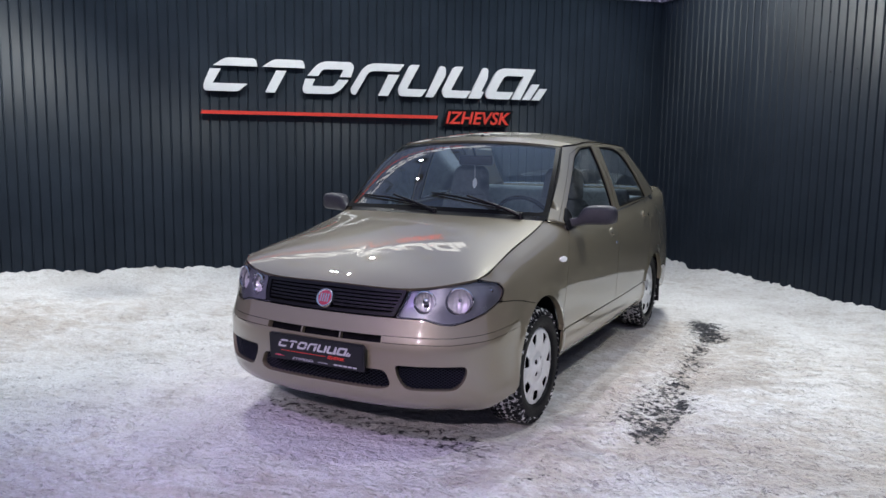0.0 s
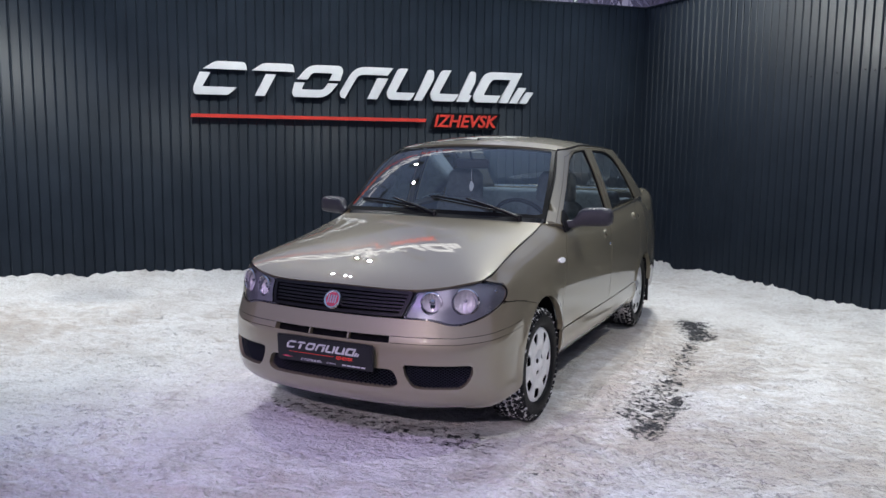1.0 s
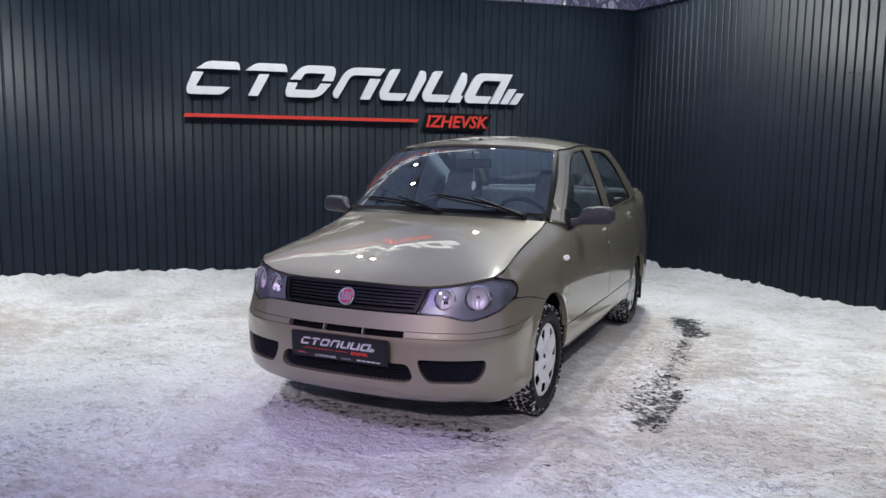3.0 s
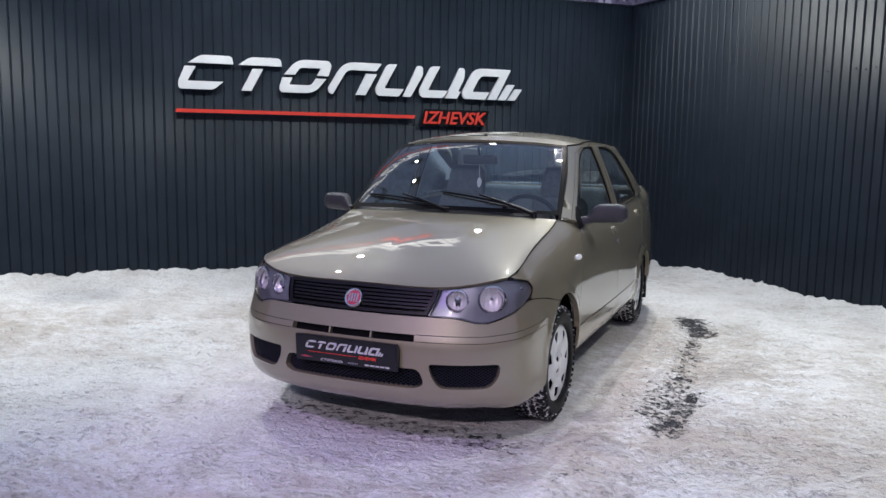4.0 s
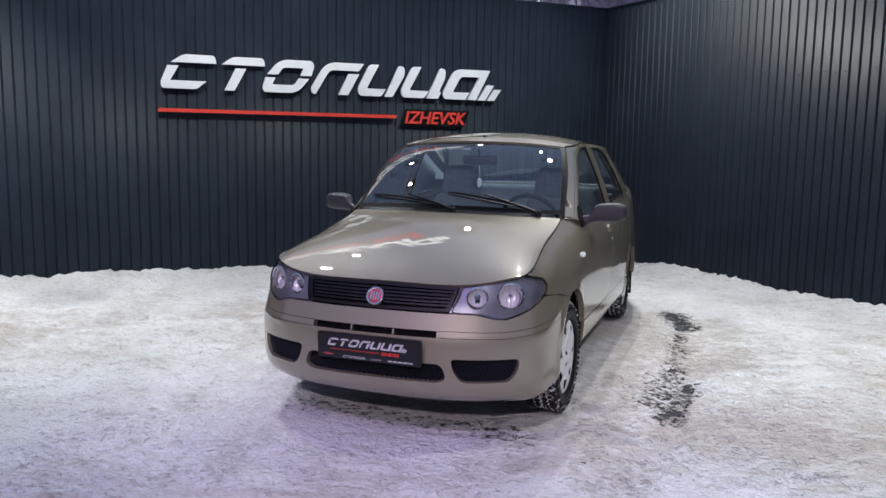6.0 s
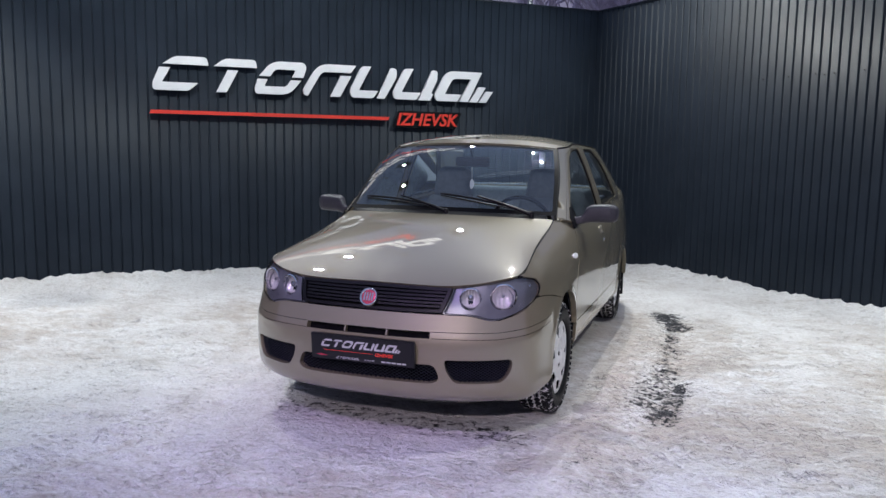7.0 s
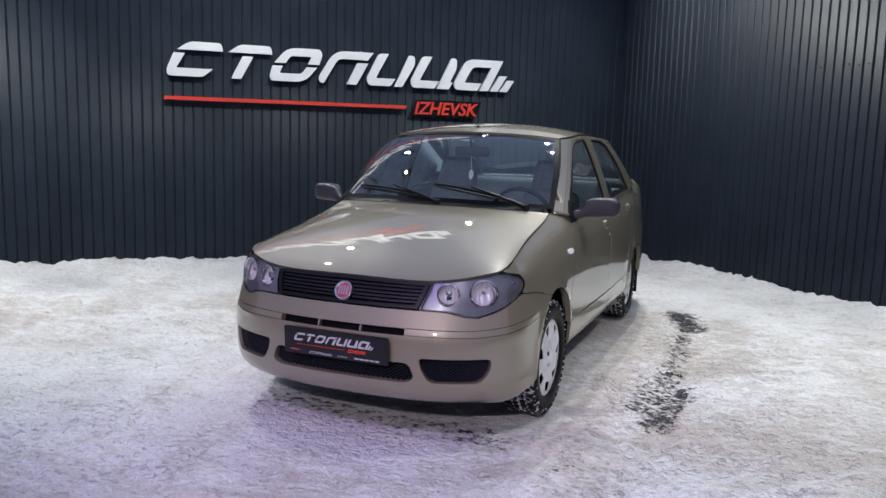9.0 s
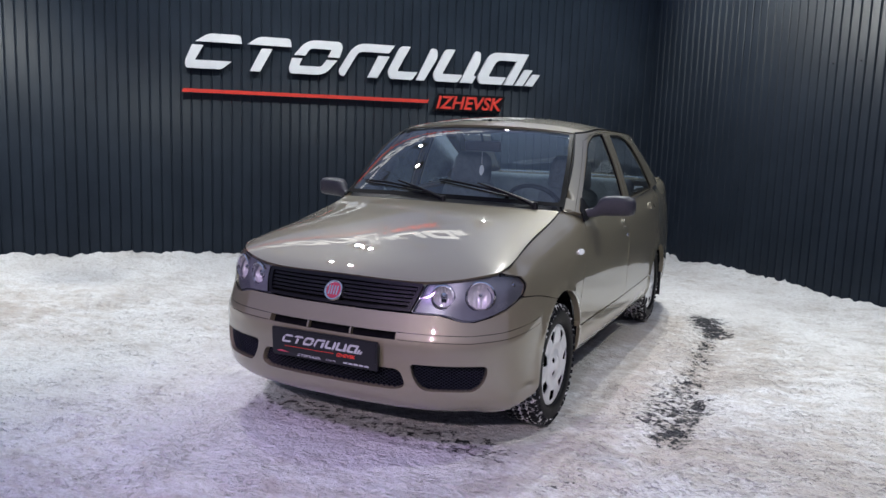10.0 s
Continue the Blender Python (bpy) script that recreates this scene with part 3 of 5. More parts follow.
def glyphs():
    """Stroke outlines of the dealer name's letters, metres along the wall and up."""
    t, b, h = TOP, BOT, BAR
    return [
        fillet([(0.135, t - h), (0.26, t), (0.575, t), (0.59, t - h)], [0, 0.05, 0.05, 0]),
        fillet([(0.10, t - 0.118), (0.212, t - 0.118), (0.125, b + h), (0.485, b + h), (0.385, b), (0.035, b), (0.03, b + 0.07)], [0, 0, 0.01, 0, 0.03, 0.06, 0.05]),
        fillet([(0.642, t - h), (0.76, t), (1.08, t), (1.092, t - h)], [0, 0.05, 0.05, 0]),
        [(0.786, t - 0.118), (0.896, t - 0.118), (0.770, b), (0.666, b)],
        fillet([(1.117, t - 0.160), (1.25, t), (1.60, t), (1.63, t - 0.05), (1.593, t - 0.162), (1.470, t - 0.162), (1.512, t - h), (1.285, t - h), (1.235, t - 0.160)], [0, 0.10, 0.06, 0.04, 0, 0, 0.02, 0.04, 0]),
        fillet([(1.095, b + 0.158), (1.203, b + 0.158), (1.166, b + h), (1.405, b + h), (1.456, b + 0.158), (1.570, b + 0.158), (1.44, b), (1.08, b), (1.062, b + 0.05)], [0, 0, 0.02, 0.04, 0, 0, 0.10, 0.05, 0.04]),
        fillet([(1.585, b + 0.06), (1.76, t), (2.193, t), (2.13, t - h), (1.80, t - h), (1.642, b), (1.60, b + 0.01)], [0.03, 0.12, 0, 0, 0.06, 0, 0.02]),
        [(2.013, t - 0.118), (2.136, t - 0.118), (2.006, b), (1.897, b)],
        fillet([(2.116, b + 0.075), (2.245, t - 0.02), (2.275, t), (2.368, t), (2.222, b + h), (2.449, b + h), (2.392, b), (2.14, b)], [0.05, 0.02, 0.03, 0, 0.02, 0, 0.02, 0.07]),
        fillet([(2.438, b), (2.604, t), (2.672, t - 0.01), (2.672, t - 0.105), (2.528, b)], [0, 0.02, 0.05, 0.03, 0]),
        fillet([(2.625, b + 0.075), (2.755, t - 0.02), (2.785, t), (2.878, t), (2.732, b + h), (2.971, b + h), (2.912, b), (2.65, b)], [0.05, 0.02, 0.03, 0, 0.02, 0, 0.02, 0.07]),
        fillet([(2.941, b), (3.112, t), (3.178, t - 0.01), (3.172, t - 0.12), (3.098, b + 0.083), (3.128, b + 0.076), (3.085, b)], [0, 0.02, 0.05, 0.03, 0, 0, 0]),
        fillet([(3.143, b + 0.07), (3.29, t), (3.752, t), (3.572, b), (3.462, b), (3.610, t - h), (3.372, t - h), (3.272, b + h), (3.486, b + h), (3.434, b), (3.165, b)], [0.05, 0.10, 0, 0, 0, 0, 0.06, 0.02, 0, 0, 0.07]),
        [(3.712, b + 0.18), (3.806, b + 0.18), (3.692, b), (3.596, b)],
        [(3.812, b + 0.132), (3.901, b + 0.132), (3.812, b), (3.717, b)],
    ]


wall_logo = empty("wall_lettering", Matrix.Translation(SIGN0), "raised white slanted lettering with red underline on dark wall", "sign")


def sign_place(p, z, o):
    v = WALL_E * p + WALL_N * (o - 0.032)
    return Vector((v.x, v.y, z))


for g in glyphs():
    part("letter_stroke", slab(bmesh.new(), g, 0.034, sign_place), WHITE, wall_logo, smooth=False)
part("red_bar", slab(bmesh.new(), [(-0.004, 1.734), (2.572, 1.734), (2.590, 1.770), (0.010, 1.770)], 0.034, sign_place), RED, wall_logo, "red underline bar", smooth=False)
part("backing_board", slab(bmesh.new(), fillet([(2.63, 1.655), (3.43, 1.655), (3.50, 1.845), (2.70, 1.845)], 0.012), 0.012, sign_place), BLACK, wall_logo, "black backing board", smooth=False)


def lettering(name, text, width, height, depth, shear, mat, parent, m, bold=0.0):
    """Built-in font, as a mesh of a given size; its lower left corner at m's origin."""
    cu = bpy.data.curves.new(name, "FONT")
    cu.body, cu.shear, cu.extrude, cu.offset, cu.resolution_u = text, shear, 0.02, bold, 3
    tmp = bpy.data.objects.new(name, cu)
    scene.collection.objects.link(tmp)
    me = bpy.data.meshes.new_from_object(tmp.evaluated_get(bpy.context.evaluated_depsgraph_get()))
    bpy.data.objects.remove(tmp)
    xs = np.array([v.co[:] for v in me.vertices])
    lo, hi = xs.min(0), xs.max(0)
    xs = (xs - lo) / (hi - lo) * np.array([width, height, depth])
    for v, c in zip(me.vertices, xs):
        v.co = c
    me.materials.clear()
    me.materials.append(mat)
    ob = new(name, me)
    ob.parent = parent
    ob.matrix_local = m
    return ob


SIGN_TURN = Matrix(((WALL_E.x, 0, WALL_N.x, 0), (WALL_E.y, 0, WALL_N.y, 0), (0, 1, 0, 0), (0, 0, 0, 1)))
lettering("town_name", "IZHEVSK", 0.775, 0.145, 0.020, 0.25, RED, wall_logo, Matrix.Translation(sign_place(2.68, 1.678, 0.012)) @ SIGN_TURN, 0.018)


# ---- lit sign on a steel structure behind the wall, floodlights ----
GLOW = bpy.data.materials.new("lit_letter")
GLOW.use_nodes = True
GLOW.node_tree.nodes["Principled BSDF"].inputs["Base Color"].default_value = (0.8, 0.8, 0.8, 1)
GLOW.node_tree.nodes["Principled BSDF"].inputs["Emission Color"].default_value = (1.0, 1.0, 0.97, 1)
GLOW.node_tree.nodes["Principled BSDF"].inputs["Emission Strength"].default_value = 1.9
GLOW_RED = bpy.data.materials.new("lit_red_letter")
GLOW_RED.use_nodes = True
GLOW_RED.node_tree.nodes["Principled BSDF"].inputs["Base Color"].default_value = (0.7, 0.05, 0.03, 1)
GLOW_RED.node_tree.nodes["Principled BSDF"].inputs["Emission Color"].default_value = (1.0, 0.06, 0.03, 1)
GLOW_RED.node_tree.nodes["Principled BSDF"].inputs["Emission Strength"].default_value = 1.2
STEEL = material("galvanised_steel", (0.32, 0.33, 0.34), 0.45, 0.8, scale=20, vary=0.15)
SIGN_UP, SIGN_BACK, SIGN_ALONG = 1.71, 0.70, -1.07
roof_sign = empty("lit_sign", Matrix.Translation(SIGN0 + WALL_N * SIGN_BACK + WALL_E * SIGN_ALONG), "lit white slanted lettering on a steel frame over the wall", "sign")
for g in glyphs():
    part("lit_letter_stroke", slab(bmesh.new(), [(p, z + SIGN_UP) for p, z in g], 0.05, sign_place), GLOW, roof_sign, smooth=False)
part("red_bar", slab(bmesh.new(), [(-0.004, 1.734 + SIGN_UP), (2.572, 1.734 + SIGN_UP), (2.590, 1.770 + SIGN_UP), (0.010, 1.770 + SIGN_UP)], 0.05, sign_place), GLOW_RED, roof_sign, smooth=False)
lettering("town_name", "IZHEVSK", 0.775, 0.145, 0.03, 0.25, GLOW_RED, roof_sign, Matrix.Translation(sign_place(2.68, 1.678 + SIGN_UP, 0.012)) @ SIGN_TURN, 0.018)
for z in (1.76 + SIGN_UP, 2.15 + SIGN_UP):
    bm = bmesh.new()
    tube(bm, [sign_place(-0.15, z, -0.03), sign_place(4.05, z, -0.03)], 0.018, 6)
    part("rail", bm, STEEL, roof_sign)
for p_ in (0.3, 3.55):
    bm = bmesh.new()
    back = -SIGN_BACK - 0.20
    tube(bm, [sign_place(p_, -0.05, back), sign_place(p_, 2.45 + SIGN_UP, back)], 0.035, 8)
    part("post", bm, STEEL, roof_sign)
    for z in (1.76 + SIGN_UP, 2.15 + SIGN_UP):
        bm = bmesh.new()
        tube(bm, [sign_place(p_, z, back), sign_place(p_, z, -0.02)], 0.020, 6)
        part("bracket", bm, STEEL, roof_sign)
LED = bpy.data.materials.new("lamp_glass_lit")
LED.use_nodes = True
LED.node_tree.nodes["Principled BSDF"].inputs["Emission Color"].default_value = (1.0, 1.0, 0.97, 1)
LED.node_tree.nodes["Principled BSDF"].inputs["Emission Strength"].default_value = 160.0


def floodlight(foot, eye, aim, wide=0.045, label="unseen black floodlight on a steel mast at the wall", group="floodlights along the walls"):
    foot, eye, aim = Vector(foot), Vector(eye), Vector(aim)
    fl = empty("floodlight", Matrix.Translation(foot), label, "floodlight", group)
    turn = look((0, 0, 0), aim - eye)
    bm = bmesh.new()
    box(bm, 0, 0, 0.075, 0.34, 0.28, 0.09, 0.015)
    h = part("housing", bm, BLACK, fl)
    h.matrix_local = Matrix.Translation(eye - foot) @ turn
    bm = bmesh.new()
    box(bm, 0, 0, 0.026, wide, 0.8 * wide, 0.008)
    part("glass", bm, LED, h)
    bm = bmesh.new()
    arm = eye - foot
    tube(bm, [(0, 0, -0.05), (0, 0, arm.z), (arm.x * 0.5, arm.y * 0.5, arm.z + 0.14)], 0.035, 8)
    part("mast", bm, STEEL, fl)


for foot_, eye_, aim_, w_ in LAMPS:
    floodlight(foot_, eye_, aim_, 0.016 if w_ < 100 else 0.024)
# housings and masts made up for the added fill lamps
for eye_, aim_, w_, c_, k_ in YARD_FILL:
    floodlight((eye_[0] * 1.04, eye_[1] * 1.06, 0.0), eye_, aim_, 0.045, "unseen fill floodlight added on a steel mast in the open yard", "floodlights in the yard")
for p_, o_, z_ in SIGN_LAMPS:
    foot = Vector(on_wall(p_, 0.0, 0.0))
    sl = empty("sign_lamp", Matrix.Translation(foot), "black gooseneck lamp on the wall's top edge over the lettering", "lamp", "lamps over the lettering")
    bm = bmesh.new()
    tube(bm, [Vector((0, 0, WALL_TOP - 0.25)) - WALL_N * 0.04, Vector((0, 0, z_ + 0.10)) - WALL_N * 0.04, Vector((0, 0, z_ + 0.22)) + WALL_N * 0.15, Vector((0, 0, z_ + 0.22)) + WALL_N * (o_ - 0.1), Vector((0, 0, z_ + 0.12)) + WALL_N * o_], 0.014, 8)
    part("arm", bm, BLACK, sl)
    bm = bmesh.new()
    lathe(bm, [(0.02, 0.10), (0.05, 0.09), (0.085, 0.02), (0.080, 0.02), (0.045, 0.08), (0.0001, 0.085)], 20, "z")
    k = part("shade", bm, BLACK, sl)
    k.location = WALL_N * o_ + Vector((0, 0, z_ - 0.0))


# ---- frosted bare trees behind the corner ----
# frost-pale bark; its violet tint stands in for violet light on the branches
BARK = material("frosted_lit_bark", (0.50, 0.42, 0.50), 0.85, scale=6, vary=0.35)


def bare_tree(x, y, height, seed):
    rng = random.Random(seed)
    tree = empty("bare_tree", Matrix.Translation((x, y, 0)), "leafless frosted tree standing behind the wall", "tree", "trees behind the wall")
    trunk, crown = bmesh.new(), bmesh.new()
    pts = [Vector((0, 0, -0.1))]
    for i in range(7):
        pts.append(pts[-1] + Vector((rng.uniform(-0.12, 0.12), rng.uniform(-0.12, 0.12), height / 7)))
    tube(trunk, pts, [0.13 * (1 - 0.12 * i) for i in range(8)], 8)

    def grow(p, d, ln, r, depth):
        q = [p]
        for i in range(3):
            d = (d + Vector((rng.uniform(-0.25, 0.25), rng.uniform(-0.25, 0.25), rng.uniform(-0.05, 0.25)))).normalized()
            q.append(q[-1] + d * ln / 3)
        tube(crown, q, [r, r * 0.8, r * 0.6, r * 0.35], 4)
        if depth:
            for k in range(4):
                a = q[1 + k % 3]
                side_ = Vector((rng.uniform(-1, 1), rng.uniform(-1, 1), rng.uniform(0.0, 0.9))).normalized()
                grow(a, (d * 0.5 + side_).normalized(), ln * rng.uniform(0.5, 0.7), r * 0.55, depth - 1)

    for i in range(11):
        k = rng.uniform(0.3, 0.98)
        p = pts[0].lerp(pts[-1], k)
        a = rng.uniform(0, 6.28)
        grow(p, Vector((math.cos(a), math.sin(a), 0.6)).normalized(), height * 0.32 * (1.2 - 0.6 * k), 0.035, 2)
    part("trunk", trunk, BARK, tree)
    part("crown", crown, BARK, tree)


for i, (x, y, h) in enumerate(((-2.6, 12.6, 6.0), (-1.2, 12.2, 5.6), (-0.2, 13.2, 6.6), (0.9, 11.6, 5.8), (-4.0, 14.0, 6.8), (1.8, 13.0, 7.0), (-1.9, 15.0, 7.2), (-3.2, 12.0, 5.6), (0.3, 11.9, 5.2), (-2.0, 11.6, 5.0), (-0.6, 14.2, 7.0))):
    bare_tree(x, y, h, 20 + i)


def coons(south, north, west, east):
    """A patch between four edge curves; each gives points for an array of 0..1."""
    def at(a, b):
        a, b = np.atleast_1d(np.asarray(a, float)), np.atleast_1d(np.asarray(b, float))
        A, B = a[:, None], b[:, None]
        o, i = np.zeros(1), np.ones(1)
        return ((1 - B) * south(a) + B * north(a) + (1 - A) * west(b) + A * east(b)
                - (1 - A) * (1 - B) * south(o) - A * (1 - B) * south(i) - (1 - A) * B * north(o) - A * B * north(i))
    return at


def dense(loop, step):
    """A closed outline with points at most step apart."""
    out = []
    for i, p in enumerate(loop):
        q = loop[(i + 1) % len(loop)]
        n = max(1, int(math.hypot(q[0] - p[0], q[1] - p[1]) / step + 0.999))
        out += [(p[0] + (q[0] - p[0]) * k / n, p[1] + (q[1] - p[1]) * k / n) for k in range(n)]
    return out


def skin(name, surf, loop, mat, parent, holes=(), step=0.03, depth=0.018, out=0.0, label="", stretch=(1.0, 1.0), flip=False, edge_step=0.02):
    """A panel: the part of a surface inside an outline, with turned-in edges. The outline is in the surface's own two numbers."""
    from mathutils.geometry import delaunay_2d_cdt
    sx, sy = stretch
    loops = [dense([(p[0] * sx, p[1] * sy) for p in lp], edge_step) for lp in (loop, *holes)]
    vs, es = [], []
    for lp in loops:
        k = len(vs)
        vs += [Vector(p) for p in lp]
        es += [(k + i, k + (i + 1) % len(lp)) for i in range(len(lp))]
    arr = [np.array(lp) for lp in loops]
    lo, hi = arr[0].min(0), arr[0].max(0)
    gx, gy = np.meshgrid(np.arange(lo[0] + step / 2, hi[0], step), np.arange(lo[1] + step / 2, hi[1], step))
    allb = np.vstack(arr)
    for p in np.stack([gx.ravel(), gy.ravel()], 1):
        if inside(p, loops[0]) and not any(inside(p, h) for h in loops[1:]) and np.min(np.sum((allb - p) ** 2, 1)) > (0.45 * step) ** 2:
            vs.append(Vector(p))
    v2, e2, f2 = delaunay_2d_cdt(vs, es, [], 0, 1e-7)[:3]
    faces = []
    for f in f2:
        c = sum((v2[i] for i in f), Vector((0, 0))) / len(f)
        if inside(c, loops[0]) and not any(inside(c, h) for h in loops[1:]):
            faces.append(tuple(f))
    a, b = np.array([v.x for v in v2]) / sx, np.array([v.y for v in v2]) / sy
    h = 0.004
    P = surf(a, b)
    du, dv = surf(a + h / sx, b) - surf(a - h / sx, b), surf(a, b + h / sy) - surf(a, b - h / sy)
    N = np.cross(du, dv)
    N /= np.maximum(np.linalg.norm(N, axis=1), 1e-12)[:, None]
    if flip:
        N = -N
    P = P + out * N
    faces = [f if np.dot(np.cross(P[f[1]] - P[f[0]], P[f[2]] - P[f[0]]), N[f[0]] + N[f[1]] + N[f[2]]) >= 0 else f[::-1] for f in faces]
    count = {}
    for f in faces:
        for i in range(3):
            count[(f[i], f[(i + 1) % 3])] = 1
    verts, norms = [tuple(p) for p in P], [tuple(N[i]) for f in faces for i in f]
    if depth:
        low = {}
        for i, j in [e for e in count if (e[1], e[0]) not in count]:
            t = P[j] - P[i]
            m = np.cross(t, (N[i] + N[j]))
            m /= max(np.linalg.norm(m), 1e-9)
            for k in (i, j):
                if k not in low:
                    low[k] = len(verts)
                    verts.append(tuple(P[k] - depth * N[k]))
            faces.append((j, i, low[i], low[j]))
            norms += [tuple(m)] * 4
    me = bpy.data.meshes.new(name)
    me.from_pydata(verts, [], faces)
    me.shade_smooth()
    me.normals_split_custom_set(norms)
    me.materials.append(mat)
    ob = new(name, me)
    ob.parent = parent
    if label:
        ob["label"] = label
    return ob


def body(name, uz, mat, parent, holes=(), **kw):
    """A panel of the lower body from an outline in (u, height)."""
    kw.setdefault("stretch", (1.0, 0.75))
    return skin(name, lower, [uv(*p) for p in dense(uz, 0.02)], mat, parent, [[uv(*p) for p in dense(h, 0.02)] for h in holes], **kw)


def mirrored(pts):
    return [(-p[0], p[1]) for p in reversed(pts)]


car = empty("sedan_car", pose(-2.13, 2.88, 0), "champagne beige four-door sedan car parked on trodden snow", "car")

GAP = 0.003


def ARCH(k, grow, a0, a1, n=22):
    """Part of a wheel opening's edge as (u, height)."""
    y0, z0, ra, rb = ARCHES[k]
    ang = [radians(a0 + (a1 - a0) * i / n) for i in range(n + 1)]
    return [(u_y(y0 + (ra + grow) * math.cos(a)), z0 + (rb + grow) * math.sin(a)) for a in ang]


# ---- front bumper ----
half_top = [(0.0, 0.650), (0.37, 0.650), (0.50, 0.648), (0.545, 0.640), (0.60, 0.627), (0.66, 0.625), (0.74, 0.643), (0.82, 0.668), (0.915, 0.706), (0.955, 0.711), (1.047, 0.704), (1.12, 0.692)]
arch_front = [p for p in ARCH(0, 0.0, 110, 190, 16)]
half = half_top + arch_front + [(arch_front[-1][0] - 0.02, 0.262), (0.90, 0.225), (0.6, 0.205), (0.0, 0.202)]
bumper_loop = half[:-1] + [half[-1]] + [(-u, z) for u, z in reversed(half[1:-1])]
FOG = fillet([(0.390, 0.446), (0.722, 0.446), (0.716, 0.385), (0.672, 0.334), (0.440, 0.334), (0.400, 0.392)], [0.02, 0.03, 0.04, 0.03, 0.03, 0.04])
LOW_GRILLE = fillet([(-0.345, 0.420), (0.345, 0.420), (0.372, 0.350), (0.33, 0.328), (-0.33, 0.328), (-0.372, 0.350)], 0.03)
SLOT = [(-0.322, 0.543), (0.322, 0.543), (0.322, 0.574), (-0.322, 0.574)]
# creases cut as slots; the near-black shell behind gives their shade
CREASES = []
for z0, z1 in ((0.543, 0.5455), (0.5725, 0.575)):
    line = [(0.326, z0)] + [(u, z0 + k) for u, k in ((0.64, -0.002), (0.80, 0.008), (0.95, 0.024), (1.06, 0.040))] + [(u, z1 + k) for u, k in ((1.06, 0.040), (0.95, 0.024), (0.80, 0.008), (0.64, -0.002))] + [(0.326, z1)]
    CREASES += [line, mirrored(line)]
front_bumper = body("front_bumper", bumper_loop, PAINT, car, [FOG, mirrored(FOG), LOW_GRILLE, SLOT, *CREASES], depth=0.03)

# ---- wings, doors, sills, rear quarters ----
DOOR_F = [(1.648, 0.445), (1.655, 0.52), (1.725, 0.72), (1.805, 0.865), (1.90, 0.957)]
for s in (1, -1):
    sd = (lambda pts: pts) if s > 0 else mirrored
    top_edge = [(u, edge(u)[2] - 0.0005) for u in np.linspace(1.80, 0.83, 30)]
    wing = [(0.962, 0.715), (1.047, 0.708), (1.122, 0.696)] + ARCH(0, 0.0, 109, 17, 30) + [(u - 2 * GAP, z) for u, z in DOOR_F] + [(1.905, 0.984)] + top_edge + [(0.845, 0.820), (0.966, 0.799), (0.984, 0.764), (0.950, 0.722)]
    body("front_wing", sd(wing), PAINT, car, depth=0.03)
    door = [(u, z) for u, z in DOOR_F] + [(u, WAIST(u - 0.559) - 0.0005) for u in np.linspace(1.94, 2.775, 12)] + [(2.755, 0.90), (2.695, 0.70), (2.675, 0.52), (2.67, 0.448)]
    fd = body("front_door", sd(door), PAINT, car)
    rear_arch = ARCH(1, 0.012, 136, 157, 8)
    door2 = [(2.676, 0.448), (2.681, 0.52), (2.701, 0.70), (2.761, 0.90), (2.781, 1.0)] + [(u, WAIST(u - 0.559) - 0.0005) for u in np.linspace(2.80, 3.66, 12)] + [(3.66, 0.95), (3.63, 0.80)] + rear_arch + [(3.47, 0.452)]
    rd = body("rear_door", sd(door2), PAINT, car)
    quarter = [(3.664, 1.0), (3.665, 0.95), (3.635, 0.80)] + ARCH(1, 0.0, 136, 10, 26) + [(4.20, 0.50), (4.60, 0.50), (4.60, 0.80)] + [(u, edge(u)[2] - 0.0005) for u in np.linspace(4.60, 3.67, 20)]
    body("rear_quarter", sd(quarter), PAINT, car, depth=0.03)
    sill = [(1.655, 0.24), (1.652, 0.437), (2.2, 0.438), (3.45, 0.446), (3.47, 0.40), (3.46, 0.25)]
    body("sill", sd(sill), PAINT, car)

# ---- rear end ----
for s in (1, -1):
    sd = (lambda pts: pts) if s > 0 else mirrored
    body("rear_bumper", sd([(5.355, 0.25), (4.22, 0.27), (4.19, 0.49), (4.61, 0.49), (5.355, 0.60)]), PAINT, car)
    body("tail_lamp", sd([(4.605, 0.62), (4.605, 0.92), (4.92, 0.93), (4.95, 0.63)]), RED, car)
    body("boot_face", sd([(4.605, 0.925), (4.605, 1.095), (5.355, 1.09), (5.355, 0.605), (4.955, 0.605), (4.93, 0.925)]), PAINT, car)

# ---- bonnet ----
HOOD_U = 0.815
fe = lambda u: lower(u, np.ones(len(u)))
HOOD_END = 1.775
rear_pt = edge(HOOD_END)


def cowl(a):
    t = 2 * a - 1
    return np.stack([rear_pt[0] * t, rear_pt[1] - 0.15 * (1 - t**2), rear_pt[2] + 0.0166 * np.maximum(1 - t**2, 0)], 1)


def smoothed(fn, degree):
    """A curve of points over 0..1 as one low polynomial, so that reflections run clean along it."""
    k = np.linspace(0, 1, 81)
    q = fn(k)
    w = np.where((k < 0.01) | (k > 0.99), 20.0, 1.0)
    fits = [np.polyfit(k, q[:, i], degree, w=w) for i in range(3)]
    return lambda x: np.stack([np.polyval(f, x) for f in fits], 1)


_front = smoothed(lambda k: fe(k * HOOD_U), 5)
_flank = smoothed(lambda k: fe(HOOD_U + (HOOD_END - HOOD_U) * k), 4)
flip_x = np.array([-1.0, 1.0, 1.0])


def hood_front(a):
    t = 2 * np.asarray(a, float) - 1
    q = _front(np.abs(t))
    q[:, 0] = np.sign(t) * np.abs(q[:, 0])
    return q


hood_base = coons(hood_front, cowl, lambda b: _flank(b) * flip_x, _flank)


